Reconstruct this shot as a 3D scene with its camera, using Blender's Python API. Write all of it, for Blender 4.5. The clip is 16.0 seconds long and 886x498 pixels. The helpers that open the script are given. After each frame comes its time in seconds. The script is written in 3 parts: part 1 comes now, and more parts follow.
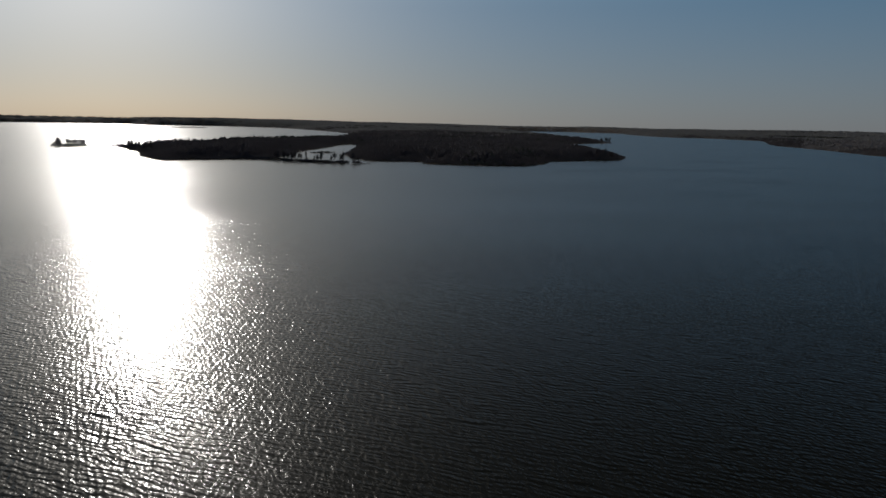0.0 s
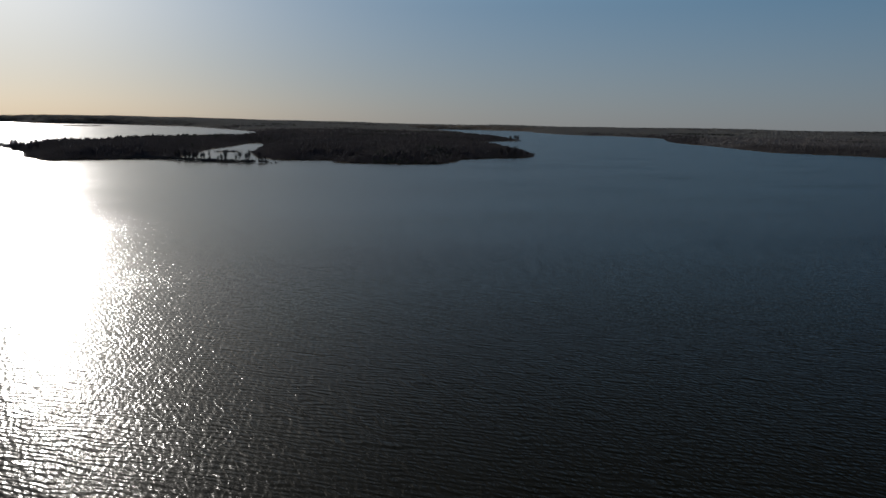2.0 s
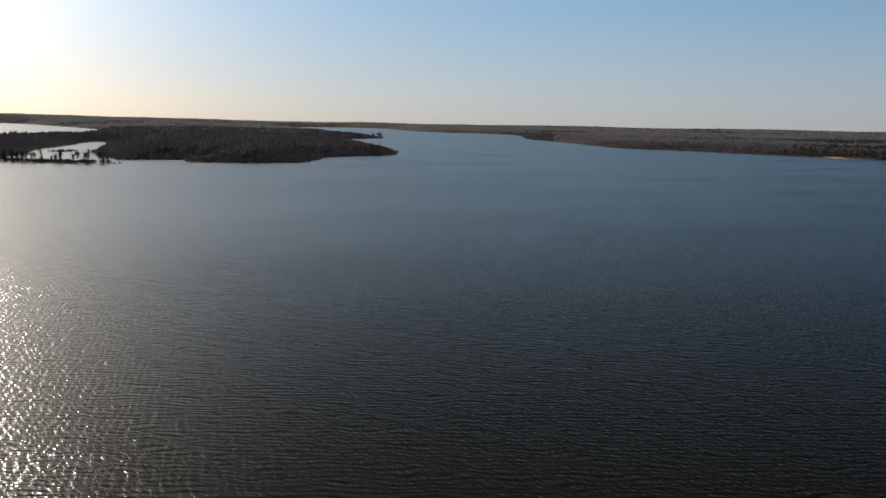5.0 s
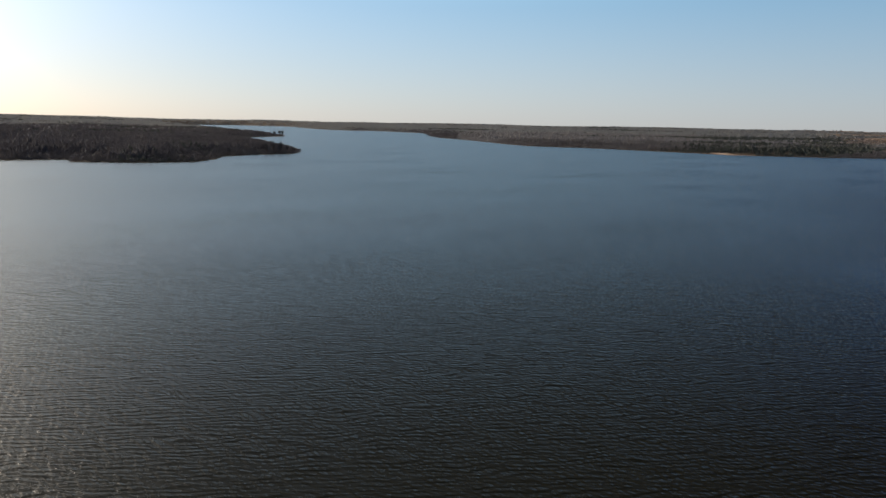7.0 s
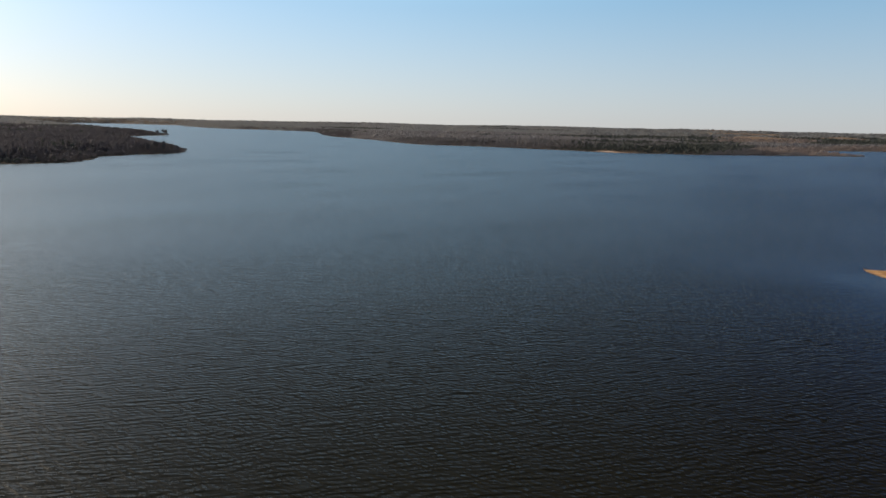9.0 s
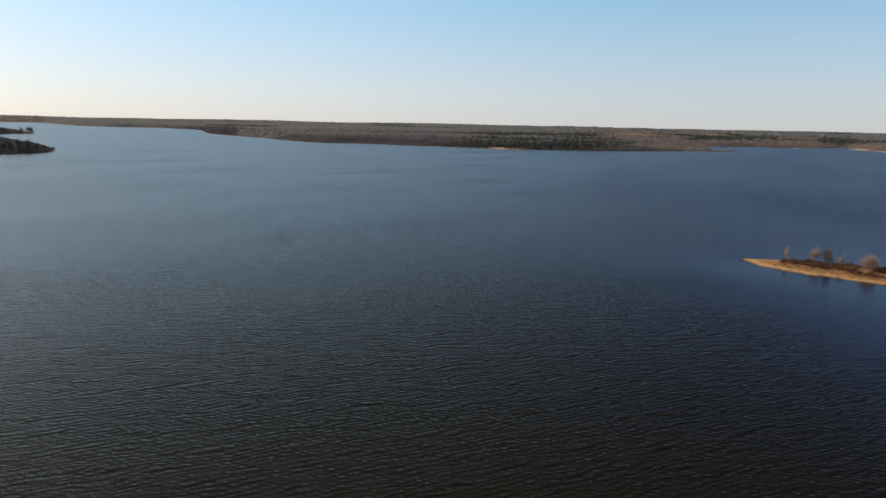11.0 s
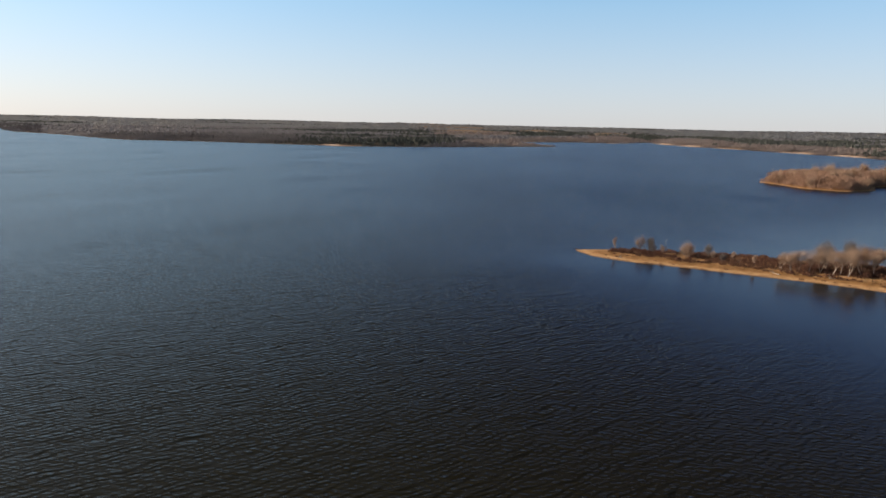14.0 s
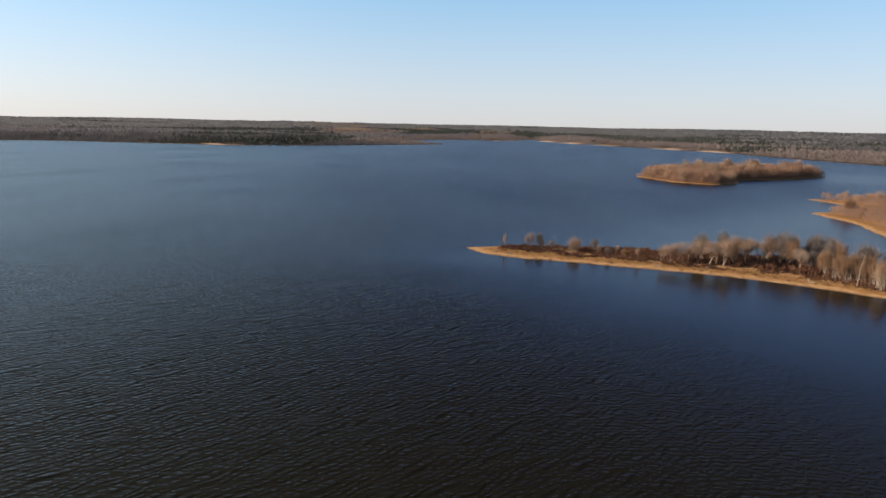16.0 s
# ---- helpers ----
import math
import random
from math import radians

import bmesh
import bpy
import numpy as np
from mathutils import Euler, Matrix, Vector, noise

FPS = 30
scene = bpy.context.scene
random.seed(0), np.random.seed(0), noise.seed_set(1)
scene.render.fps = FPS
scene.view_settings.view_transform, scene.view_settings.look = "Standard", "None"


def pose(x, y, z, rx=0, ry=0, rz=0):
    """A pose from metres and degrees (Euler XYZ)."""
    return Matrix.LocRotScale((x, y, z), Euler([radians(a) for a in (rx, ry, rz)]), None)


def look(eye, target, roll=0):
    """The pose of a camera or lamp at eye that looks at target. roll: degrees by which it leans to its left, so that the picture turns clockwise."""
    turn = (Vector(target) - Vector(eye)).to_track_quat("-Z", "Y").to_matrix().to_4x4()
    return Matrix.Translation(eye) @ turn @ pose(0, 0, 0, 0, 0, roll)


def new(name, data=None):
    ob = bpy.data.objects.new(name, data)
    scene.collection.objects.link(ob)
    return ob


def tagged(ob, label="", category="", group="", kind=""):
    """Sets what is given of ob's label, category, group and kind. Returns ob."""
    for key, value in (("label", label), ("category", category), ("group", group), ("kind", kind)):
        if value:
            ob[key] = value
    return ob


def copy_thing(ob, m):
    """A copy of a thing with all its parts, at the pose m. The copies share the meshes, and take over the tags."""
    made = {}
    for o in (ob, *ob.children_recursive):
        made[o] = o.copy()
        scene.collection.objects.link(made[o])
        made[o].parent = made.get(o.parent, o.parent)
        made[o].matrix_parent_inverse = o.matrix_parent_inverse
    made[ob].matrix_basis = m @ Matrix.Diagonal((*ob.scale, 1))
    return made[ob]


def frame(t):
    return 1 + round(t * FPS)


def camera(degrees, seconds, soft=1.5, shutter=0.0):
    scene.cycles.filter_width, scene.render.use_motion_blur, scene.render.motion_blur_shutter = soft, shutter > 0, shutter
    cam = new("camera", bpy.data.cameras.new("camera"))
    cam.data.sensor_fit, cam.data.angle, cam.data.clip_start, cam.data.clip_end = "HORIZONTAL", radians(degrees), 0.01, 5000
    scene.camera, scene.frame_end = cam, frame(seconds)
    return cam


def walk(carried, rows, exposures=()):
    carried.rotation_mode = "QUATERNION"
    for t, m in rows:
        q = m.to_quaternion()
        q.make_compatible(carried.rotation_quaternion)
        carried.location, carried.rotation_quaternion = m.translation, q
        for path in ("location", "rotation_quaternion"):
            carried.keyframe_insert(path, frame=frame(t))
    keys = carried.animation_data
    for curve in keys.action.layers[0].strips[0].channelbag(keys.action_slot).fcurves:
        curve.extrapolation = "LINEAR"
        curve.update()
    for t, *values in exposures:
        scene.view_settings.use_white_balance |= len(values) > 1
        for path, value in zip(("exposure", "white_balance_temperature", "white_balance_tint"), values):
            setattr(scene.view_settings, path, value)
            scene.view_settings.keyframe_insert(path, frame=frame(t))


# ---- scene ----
# ---- camera and its flight ----
cam = camera(64.2, 16.0, soft=1.6)
# seconds, place, heading (clockwise from +y), pitch, lean
PATH = [
    (0.0, 0.00, 0.00, 34.00, 13.37, -10.02, 1.11),
    (0.5, 0.43, 1.83, 33.92, 15.20, -10.02, 1.09),
    (1.0, 0.88, 3.60, 33.83, 16.96, -10.01, 1.08),
    (1.5, 1.36, 5.32, 33.75, 18.72, -10.02, 1.08),
    (2.0, 1.85, 6.99, 33.67, 20.52, -10.03, 1.09),
    (2.5, 2.36, 8.61, 33.59, 22.37, -10.04, 1.11),
    (3.0, 2.90, 10.17, 33.51, 24.20, -10.04, 1.12),
    (3.5, 3.45, 11.68, 33.43, 26.04, -10.04, 1.13),
    (4.0, 4.03, 13.14, 33.35, 27.90, -10.03, 1.14),
    (6.5, 7.22, 19.67, 32.97, 37.15, -10.04, 1.13),
    (7.0, 7.92, 20.82, 32.89, 39.20, -10.04, 1.16),
    (7.5, 8.64, 21.92, 32.82, 41.29, -10.02, 1.21),
    (8.0, 9.38, 22.96, 32.74, 43.40, -10.00, 1.25),
    (8.5, 10.14, 23.95, 32.67, 45.54, -9.98, 1.26),
    (11.0, 14.25, 28.14, 32.31, 56.36, -9.98, 1.18),
    (11.5, 15.13, 28.82, 32.24, 58.55, -10.00, 1.20),
    (12.0, 16.04, 29.45, 32.17, 60.77, -10.01, 1.23),
    (12.5, 16.97, 30.03, 32.10, 62.98, -10.00, 1.24),
    (13.0, 17.91, 30.55, 32.03, 65.18, -9.99, 1.23),
    (13.5, 18.88, 31.03, 31.97, 67.38, -9.98, 1.23),
    (14.0, 19.87, 31.45, 31.90, 69.59, -9.97, 1.23),
    (14.5, 20.87, 31.82, 31.83, 71.78, -9.97, 1.22),
    (15.0, 21.90, 32.13, 31.77, 73.99, -9.95, 1.21),
    (15.5, 22.95, 32.40, 31.70, 76.26, -9.95, 1.18),
    (16.0, 24.02, 32.61, 31.64, 78.59, -9.94, 1.14),
]


def heading_pose(x, y, z, heading, pitch, lean):
    a, p = radians(heading), radians(pitch)
    eye = Vector((x, y, z))
    return look(eye, eye + 100 * Vector((math.sin(a) * math.cos(p), math.cos(a) * math.cos(p), math.sin(p))), lean)


EXPOSURES = [(0.0, -1.52, 5550, 10), (1.5, -1.36, 5550, 10), (2.8, -0.87, 5650, 11), (4.0, -0.38, 5950, 14), (7.0, 0.22, 6000, 12),
             (11.0, 0.54, 6200, 14), (16.0, 0.74, 6250, 16)]
walk(cam, [(row[0], heading_pose(*row[1:])) for row in PATH], EXPOSURES)

# ---- sky and sun ----
SUN_HEADING, SUN_HEIGHT = -12.7, 18.0
world = bpy.data.worlds.new("sky")
scene.world = world
world.use_nodes = True
nt = world.node_tree
sky = nt.nodes.new("ShaderNodeTexSky")
sky.sky_type = "NISHITA"
sky.sun_disc = False
sky.sun_elevation = radians(SUN_HEIGHT)
sky.sun_rotation = radians(SUN_HEADING)
sky.altitude = 60
sky.air_density, sky.dust_density, sky.ozone_density = 0.7, 1.2, 1.0
nt.nodes["Background"].inputs[1].default_value = 0.11
# a pale haze lies along the horizon
where = nt.nodes.new("ShaderNodeTexCoord")
up = nt.nodes.new("ShaderNodeSeparateXYZ")
nt.links.new(where.outputs["Generated"], up.inputs[0])
haze = nt.nodes.new("ShaderNodeMapRange")
haze.interpolation_type = "SMOOTHERSTEP"
for key, value in (("From Min", -0.05), ("From Max", 0.25), ("To Min", 0.8), ("To Max", 0.55)):
    haze.inputs[key].default_value = value
nt.links.new(up.outputs[2], haze.inputs[0])
veil = nt.nodes.new("ShaderNodeMixRGB")
tone = nt.nodes.new("ShaderNodeValToRGB")  # cream at the horizon, pale blue above, deep blue overhead
tone.color_ramp.elements[1].position = 0.8
for at in (0.17, 0.25, 0.42):
    tone.color_ramp.elements.new(at)
for el, colour in zip(tone.color_ramp.elements, ((4.9, 4.8, 4.35), (2.5, 4.45, 5.45), (1.7, 3.35, 5.3), (0.7, 0.97, 1.3), (0.34, 0.38, 0.4))):
    el.color = (*colour, 1)
nt.links.new(up.outputs[2], tone.inputs[0])
nt.links.new(tone.outputs[0], veil.inputs[2])
nt.links.new(haze.outputs[0], veil.inputs[0])
nt.links.new(sky.outputs[0], veil.inputs[1])
# higher up the sky is brighter round the sun and deeper a quarter turn away from it
sa, se = radians(SUN_HEADING), radians(SUN_HEIGHT)
toward = Vector((math.sin(sa) * math.cos(se), math.cos(sa) * math.cos(se), math.sin(se)))
facing = nt.nodes.new("ShaderNodeVectorMath")
facing.operation = "DOT_PRODUCT"
facing.inputs[1].default_value = toward
nt.links.new(where.outputs["Generated"], facing.inputs[0])
glow = nt.nodes.new("ShaderNodeMapRange")
glow.interpolation_type = "SMOOTHSTEP"
for key, value in (("From Min", -0.02), ("From Max", 0.68), ("To Min", 0.0), ("To Max", 1.0)):
    glow.inputs[key].default_value = value
nt.links.new(facing.outputs["Value"], glow.inputs[0])
aloft = nt.nodes.new("ShaderNodeMapRange")
aloft.interpolation_type = "SMOOTHSTEP"
for key, value in (("From Min", 0.15), ("From Max", 0.3), ("To Min", 0.0), ("To Max", 1.0)):
    aloft.inputs[key].default_value = value
nt.links.new(up.outputs[2], aloft.inputs[0])
hue = nt.nodes.new("ShaderNodeMixRGB")
hue.inputs[1].default_value, hue.inputs[2].default_value = (0.35, 0.57, 0.92, 1), (2.75, 2.55, 2.05, 1)
nt.links.new(glow.outputs[0], hue.inputs[0])
gain = nt.nodes.new("ShaderNodeMixRGB")
low_hue = nt.nodes.new("ShaderNodeMixRGB")
low_hue.inputs[1].default_value, low_hue.inputs[2].default_value = (0.87, 0.885, 0.91, 1), (1, 1, 1, 1)
nt.links.new(glow.outputs[0], low_hue.inputs[0])
nt.links.new(low_hue.outputs[0], gain.inputs[1])
nt.links.new(aloft.outputs[0], gain.inputs[0])
nt.links.new(hue.outputs[0], gain.inputs[2])
lit = nt.nodes.new("ShaderNodeVectorMath")
lit.operation = "MULTIPLY"
nt.links.new(veil.outputs[0], lit.inputs[0])
nt.links.new(gain.outputs[0], lit.inputs[1])
nt.links.new(lit.outputs[0], nt.nodes["Background"].inputs[0])

sun = new("sun", bpy.data.lights.new("sun", "SUN"))
sun.data.energy, sun.data.angle, sun.data.color = 5.0, radians(0.55), (1.0, 0.86, 0.68)
sun.matrix_world = look(toward * 100, (0, 0, 0))


# ---- materials ----
def material(name, rough=0.9, spec=0.2):
    m = bpy.data.materials.new(name)
    m.use_nodes = True
    b = m.node_tree.nodes["Principled BSDF"]
    b.inputs["Roughness"].default_value = rough
    b.inputs["Specular IOR Level"].default_value = spec
    return m, m.node_tree, b


def node(tree, kind, **values):
    n = tree.nodes.new(kind)
    for key, value in values.items():
        n.inputs[key.replace("_", " ")].default_value = value
    return n


def ramp(tree, fac, stops):
    r = tree.nodes.new("ShaderNodeValToRGB")
    e = r.color_ramp.elements
    while len(e) < len(stops):
        e.new(0.5)
    for el, (at, col) in zip(e, stops):
        el.position, el.color = at, (*col, 1)
    tree.links.new(fac, r.inputs[0])
    return r


def mapped(tree, scale=(1, 1, 1), turn=0.0):
    c = tree.nodes.new("ShaderNodeTexCoord")
    m = tree.nodes.new("ShaderNodeMapping")
    m.inputs["Scale"].default_value = scale
    m.inputs["Rotation"].default_value = (0, 0, turn)
    tree.links.new(c.outputs["Object"], m.inputs[0])
    return m.outputs[0]


def noise_tex(tree, vec, scale, detail=3.0, rough=0.5):
    n = node(tree, "ShaderNodeTexNoise", Scale=scale, Detail=detail, Roughness=rough)
    tree.links.new(vec, n.inputs["Vector"])
    return n.outputs[0]


def math_node(tree, op, a, b):
    n = tree.nodes.new("ShaderNodeMath")
    n.operation = op
    for i, v in enumerate((a, b)):
        if isinstance(v, (int, float)):
            n.inputs[i].default_value = v
        else:
            tree.links.new(v, n.inputs[i])
    return n.outputs[0]


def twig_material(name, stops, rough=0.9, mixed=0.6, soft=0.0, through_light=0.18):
    """Bark and bare twigs: a tone for each piece and a blotchy second tone."""
    m, t, b = material(name, rough, 0.1)
    g = t.nodes.new("ShaderNodeNewGeometry")
    big = noise_tex(t, mapped(t), 0.014 if soft else 0.035, 3.0)
    f = math_node(t, "ADD", math_node(t, "MULTIPLY", g.outputs["Random Per Island"], mixed), math_node(t, "MULTIPLY", big, 1 - mixed))
    r = ramp(t, f, stops)
    t.links.new(r.outputs[0], b.inputs["Base Color"])
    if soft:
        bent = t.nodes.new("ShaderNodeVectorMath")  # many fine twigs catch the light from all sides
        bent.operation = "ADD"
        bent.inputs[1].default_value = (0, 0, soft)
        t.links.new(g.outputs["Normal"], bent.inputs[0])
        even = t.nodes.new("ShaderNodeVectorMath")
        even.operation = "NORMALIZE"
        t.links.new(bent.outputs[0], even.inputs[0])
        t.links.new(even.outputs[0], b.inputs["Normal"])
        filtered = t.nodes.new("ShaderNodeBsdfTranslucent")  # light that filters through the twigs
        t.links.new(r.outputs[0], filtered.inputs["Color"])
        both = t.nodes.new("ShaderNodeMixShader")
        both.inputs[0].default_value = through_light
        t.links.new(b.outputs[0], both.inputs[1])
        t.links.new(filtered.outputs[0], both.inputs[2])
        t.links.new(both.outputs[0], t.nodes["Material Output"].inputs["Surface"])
    return m


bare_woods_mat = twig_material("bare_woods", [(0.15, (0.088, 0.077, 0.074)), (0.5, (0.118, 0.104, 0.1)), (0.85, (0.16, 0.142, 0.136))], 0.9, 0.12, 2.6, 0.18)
# the next two: twig colours greyed and lightened to stand in for haze
hazed_woods_mat = twig_material("hazed_woods", [(0.15, (0.16, 0.147, 0.141)), (0.5, (0.215, 0.2, 0.193)), (0.85, (0.275, 0.257, 0.248))], 0.9, 0.1, 3.5, 0.3)
hazed_ridge_woods_mat = twig_material("ridge_woods", [(0.15, (0.205, 0.202, 0.19)), (0.5, (0.23, 0.227, 0.215)), (0.85, (0.258, 0.255, 0.243))], 0.9, 0.08, 4.0, 0.3)
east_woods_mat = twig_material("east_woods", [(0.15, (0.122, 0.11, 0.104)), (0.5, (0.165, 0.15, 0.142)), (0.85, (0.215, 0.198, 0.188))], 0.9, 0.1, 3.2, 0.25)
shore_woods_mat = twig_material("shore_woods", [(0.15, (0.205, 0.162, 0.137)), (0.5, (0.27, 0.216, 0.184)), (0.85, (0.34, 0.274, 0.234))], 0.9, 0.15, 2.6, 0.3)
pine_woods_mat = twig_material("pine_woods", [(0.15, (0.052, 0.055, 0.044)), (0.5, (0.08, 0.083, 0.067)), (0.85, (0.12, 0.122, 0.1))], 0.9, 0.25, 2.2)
twig_tan = twig_material("twigs_tan", [(0.15, (0.175, 0.114, 0.074)), (0.5, (0.285, 0.193, 0.128)), (0.85, (0.39, 0.275, 0.187))])
twig_rust = twig_material("twigs_rust", [(0.15, (0.11, 0.06, 0.034)), (0.5, (0.19, 0.108, 0.06)), (0.85, (0.28, 0.175, 0.095))])
twig_grey = twig_material("twigs_grey", [(0.15, (0.07, 0.058, 0.05)), (0.5, (0.12, 0.1, 0.085)), (0.85, (0.19, 0.155, 0.13))])
thicket_mat = twig_material("thicket", [(0.15, (0.13, 0.074, 0.045)), (0.5, (0.22, 0.13, 0.083)), (0.85, (0.33, 0.21, 0.137))], 0.9, 0.25, 0.2, 0.05)
brush_mat = twig_material("brush", [(0.15, (0.045, 0.02, 0.013)), (0.5, (0.095, 0.043, 0.025)), (0.85, (0.17, 0.09, 0.05))])
grass_mat = twig_material("dry_grass", [(0.15, (0.17, 0.095, 0.04)), (0.5, (0.27, 0.165, 0.07)), (0.85, (0.38, 0.26, 0.12))])


def bark_material(name, dark, light):
    m, t, b = material(name, 0.85, 0.15)
    v = mapped(t, (4, 4, 0.8))
    r = ramp(t, noise_tex(t, v, 2.2, 5.0, 0.6), [(0.3, dark), (0.7, light)])
    t.links.new(r.outputs[0], b.inputs["Base Color"])
    return m


bark_mat = bark_material("bark", (0.09, 0.065, 0.045), (0.27, 0.205, 0.15))
pale_bark_mat = bark_material("pale_bark", (0.2, 0.155, 0.115), (0.43, 0.35, 0.27))
bleached_mat = bark_material("bleached_wood", (0.12, 0.09, 0.06), (0.28, 0.225, 0.165))

# land: sand by the water, leaf litter and dry grass further in
land_mat, t, b = material("land", 0.95, 0.1)
g = t.nodes.new("ShaderNodeNewGeometry")
sep = t.nodes.new("ShaderNodeSeparateXYZ")
t.links.new(g.outputs["Position"], sep.inputs[0])
v = mapped(t)
lift = math_node(t, "ADD", sep.outputs[2], math_node(t, "MULTIPLY", math_node(t, "SUBTRACT", noise_tex(t, v, 0.18, 4.0), 0.5), 0.34))
sand = ramp(t, noise_tex(t, v, 0.6, 6.0, 0.65), [(0.25, (0.2, 0.11, 0.042)), (0.5, (0.335, 0.19, 0.077)), (0.8, (0.5, 0.325, 0.165))])
litter = ramp(t, noise_tex(t, v, 0.12, 6.0, 0.65), [(0.3, (0.06, 0.043, 0.03)), (0.5, (0.1, 0.075, 0.05)), (0.75, (0.18, 0.14, 0.09))])
wet = ramp(t, lift, [(0.0, (0.45, 0.43, 0.42)), (0.08, (1.15, 1.15, 1.2)), (0.17, (1.15, 1.13, 1.1)), (0.28, (0.74, 0.64, 0.5)), (0.52, (0.68, 0.58, 0.46)), (0.66, (1.02, 0.96, 0.9))])
mask = ramp(t, lift, [(0.72, (0, 0, 0)), (0.95, (1, 1, 1))])
bank = t.nodes.new("ShaderNodeAttribute")
bank.attribute_name = "sand"
woody = t.nodes.new("ShaderNodeAttribute")
woody.attribute_name = "litter"
inland = math_node(t, "MULTIPLY", math_node(t, "MAXIMUM", mask.outputs[0], woody.outputs["Fac"]), math_node(t, "SUBTRACT", 1.0, bank.outputs["Fac"]))
mix = t.nodes.new("ShaderNodeMixRGB")
t.links.new(inland, mix.inputs[0])
dry = t.nodes.new("ShaderNodeMixRGB")  # the high banks are pale and dry
dry.inputs[2].default_value = (0.6, 0.47, 0.36, 1)
t.links.new(math_node(t, "MULTIPLY", bank.outputs["Fac"], 0.75), dry.inputs[0])
t.links.new(sand.outputs[0], dry.inputs[1])
t.links.new(dry.outputs[0], mix.inputs[1])
t.links.new(litter.outputs[0], mix.inputs[2])
damp = t.nodes.new("ShaderNodeMixRGB")
damp.blend_type = "MULTIPLY"
damp.inputs[0].default_value = 1
t.links.new(mix.outputs[0], damp.inputs[1])
t.links.new(wet.outputs[0], damp.inputs[2])
t.links.new(damp.outputs[0], b.inputs["Base Color"])
bump = node(t, "ShaderNodeBump", Strength=0.6, Distance=0.3)
t.links.new(noise_tex(t, v, 0.9, 6.0, 0.7), bump.inputs["Height"])
t.links.new(bump.outputs[0], b.inputs["Normal"])

# lake water: two trains of wind waves, ripples and calmer patches, dark below
def wave_train(tree, heading, crest, length, detail=2.0):
    """Waves that run along a heading; crest and length in metres."""
    c = tree.nodes.new("ShaderNodeTexCoord")
    m = tree.nodes.new("ShaderNodeMapping")
    m.vector_type = "TEXTURE"
    m.inputs["Scale"].default_value = (crest, length, 1)
    m.inputs["Rotation"].default_value = (0, 0, -radians(heading))
    tree.links.new(c.outputs["Object"], m.inputs[0])
    return noise_tex(tree, m.outputs[0], 1.0, detail, 0.5)


water_mat, t, b = material("lake_water", 0.16, 0.146)
b.inputs["IOR"].default_value = 1.33
b.inputs["Coat Weight"].default_value, b.inputs["Coat Roughness"].default_value, b.inputs["Coat IOR"].default_value = 0.075, 0.42, 1.33
b.inputs["Base Color"].default_value = (0.0108, 0.0085, 0.0024, 1)


def slope(tree, fac, heading, steep):
    """A tilt of the surface along a heading, up to the given steepness."""
    f = math_node(tree, "MULTIPLY", math_node(tree, "SUBTRACT", fac, 0.5), steep)
    n = tree.nodes.new("ShaderNodeCombineXYZ")
    tree.links.new(math_node(tree, "MULTIPLY", f, math.sin(radians(heading))), n.inputs[0])
    tree.links.new(math_node(tree, "MULTIPLY", f, math.cos(radians(heading))), n.inputs[1])
    return n.outputs[0]


def vec(tree, op, a, c=None):
    n = tree.nodes.new("ShaderNodeVectorMath")
    n.operation = op
    tree.links.new(a, n.inputs[0])
    if isinstance(c, tuple):
        n.inputs[1].default_value = c
    elif c is not None:
        tree.links.new(c, n.inputs[1])
    return n.outputs[0]



def swell(tree, heading, length, steep, seed):
    """A train of long-crested waves: its slope along a heading, uneven in phase and strength."""
    h = radians(heading)
    spot = tree.nodes.new("ShaderNodeSeparateXYZ")
    tree.links.new(mapped(tree), spot.inputs[0])
    run = math_node(tree, "ADD", math_node(tree, "MULTIPLY", spot.outputs[0], math.sin(h)), math_node(tree, "MULTIPLY", spot.outputs[1], math.cos(h)))
    drift = wave_train(tree, heading + seed, length * 7.0, length * 3.5, 1.0)
    phase = math_node(tree, "ADD", math_node(tree, "MULTIPLY", run, 2 * math.pi / length), math_node(tree, "MULTIPLY", drift, 16.0))
    s_ = math_node(tree, "SINE", phase, 0.0)
    crisp = math_node(tree, "ADD", math_node(tree, "MULTIPLY", math_node(tree, "MULTIPLY", s_, s_), -0.35), math_node(tree, "MULTIPLY", s_, 0.5))
    group = wave_train(tree, heading + 2 * seed, length * 3.5, length * 2.2, 1.0)
    gain = math_node(tree, "MAXIMUM", math_node(tree, "MULTIPLY", math_node(tree, "SUBTRACT", group, 0.25), 4.0), 0.1)
    return slope(tree, math_node(tree, "ADD", math_node(tree, "MULTIPLY", crisp, gain), 0.5), heading, steep)


def ripples(tree, heading, crest, length, steep):
    """Small waves: most lie flat, a few stand steep."""
    x_ = math_node(tree, "SUBTRACT", wave_train(tree, heading, crest, length, 1.0), 0.5)
    rise = math_node(tree, "ADD", math_node(tree, "MULTIPLY", math_node(tree, "MULTIPLY", x_, x_), 26.0), 0.4)
    return slope(tree, math_node(tree, "ADD", math_node(tree, "MULTIPLY", x_, rise), 0.5), heading, steep)


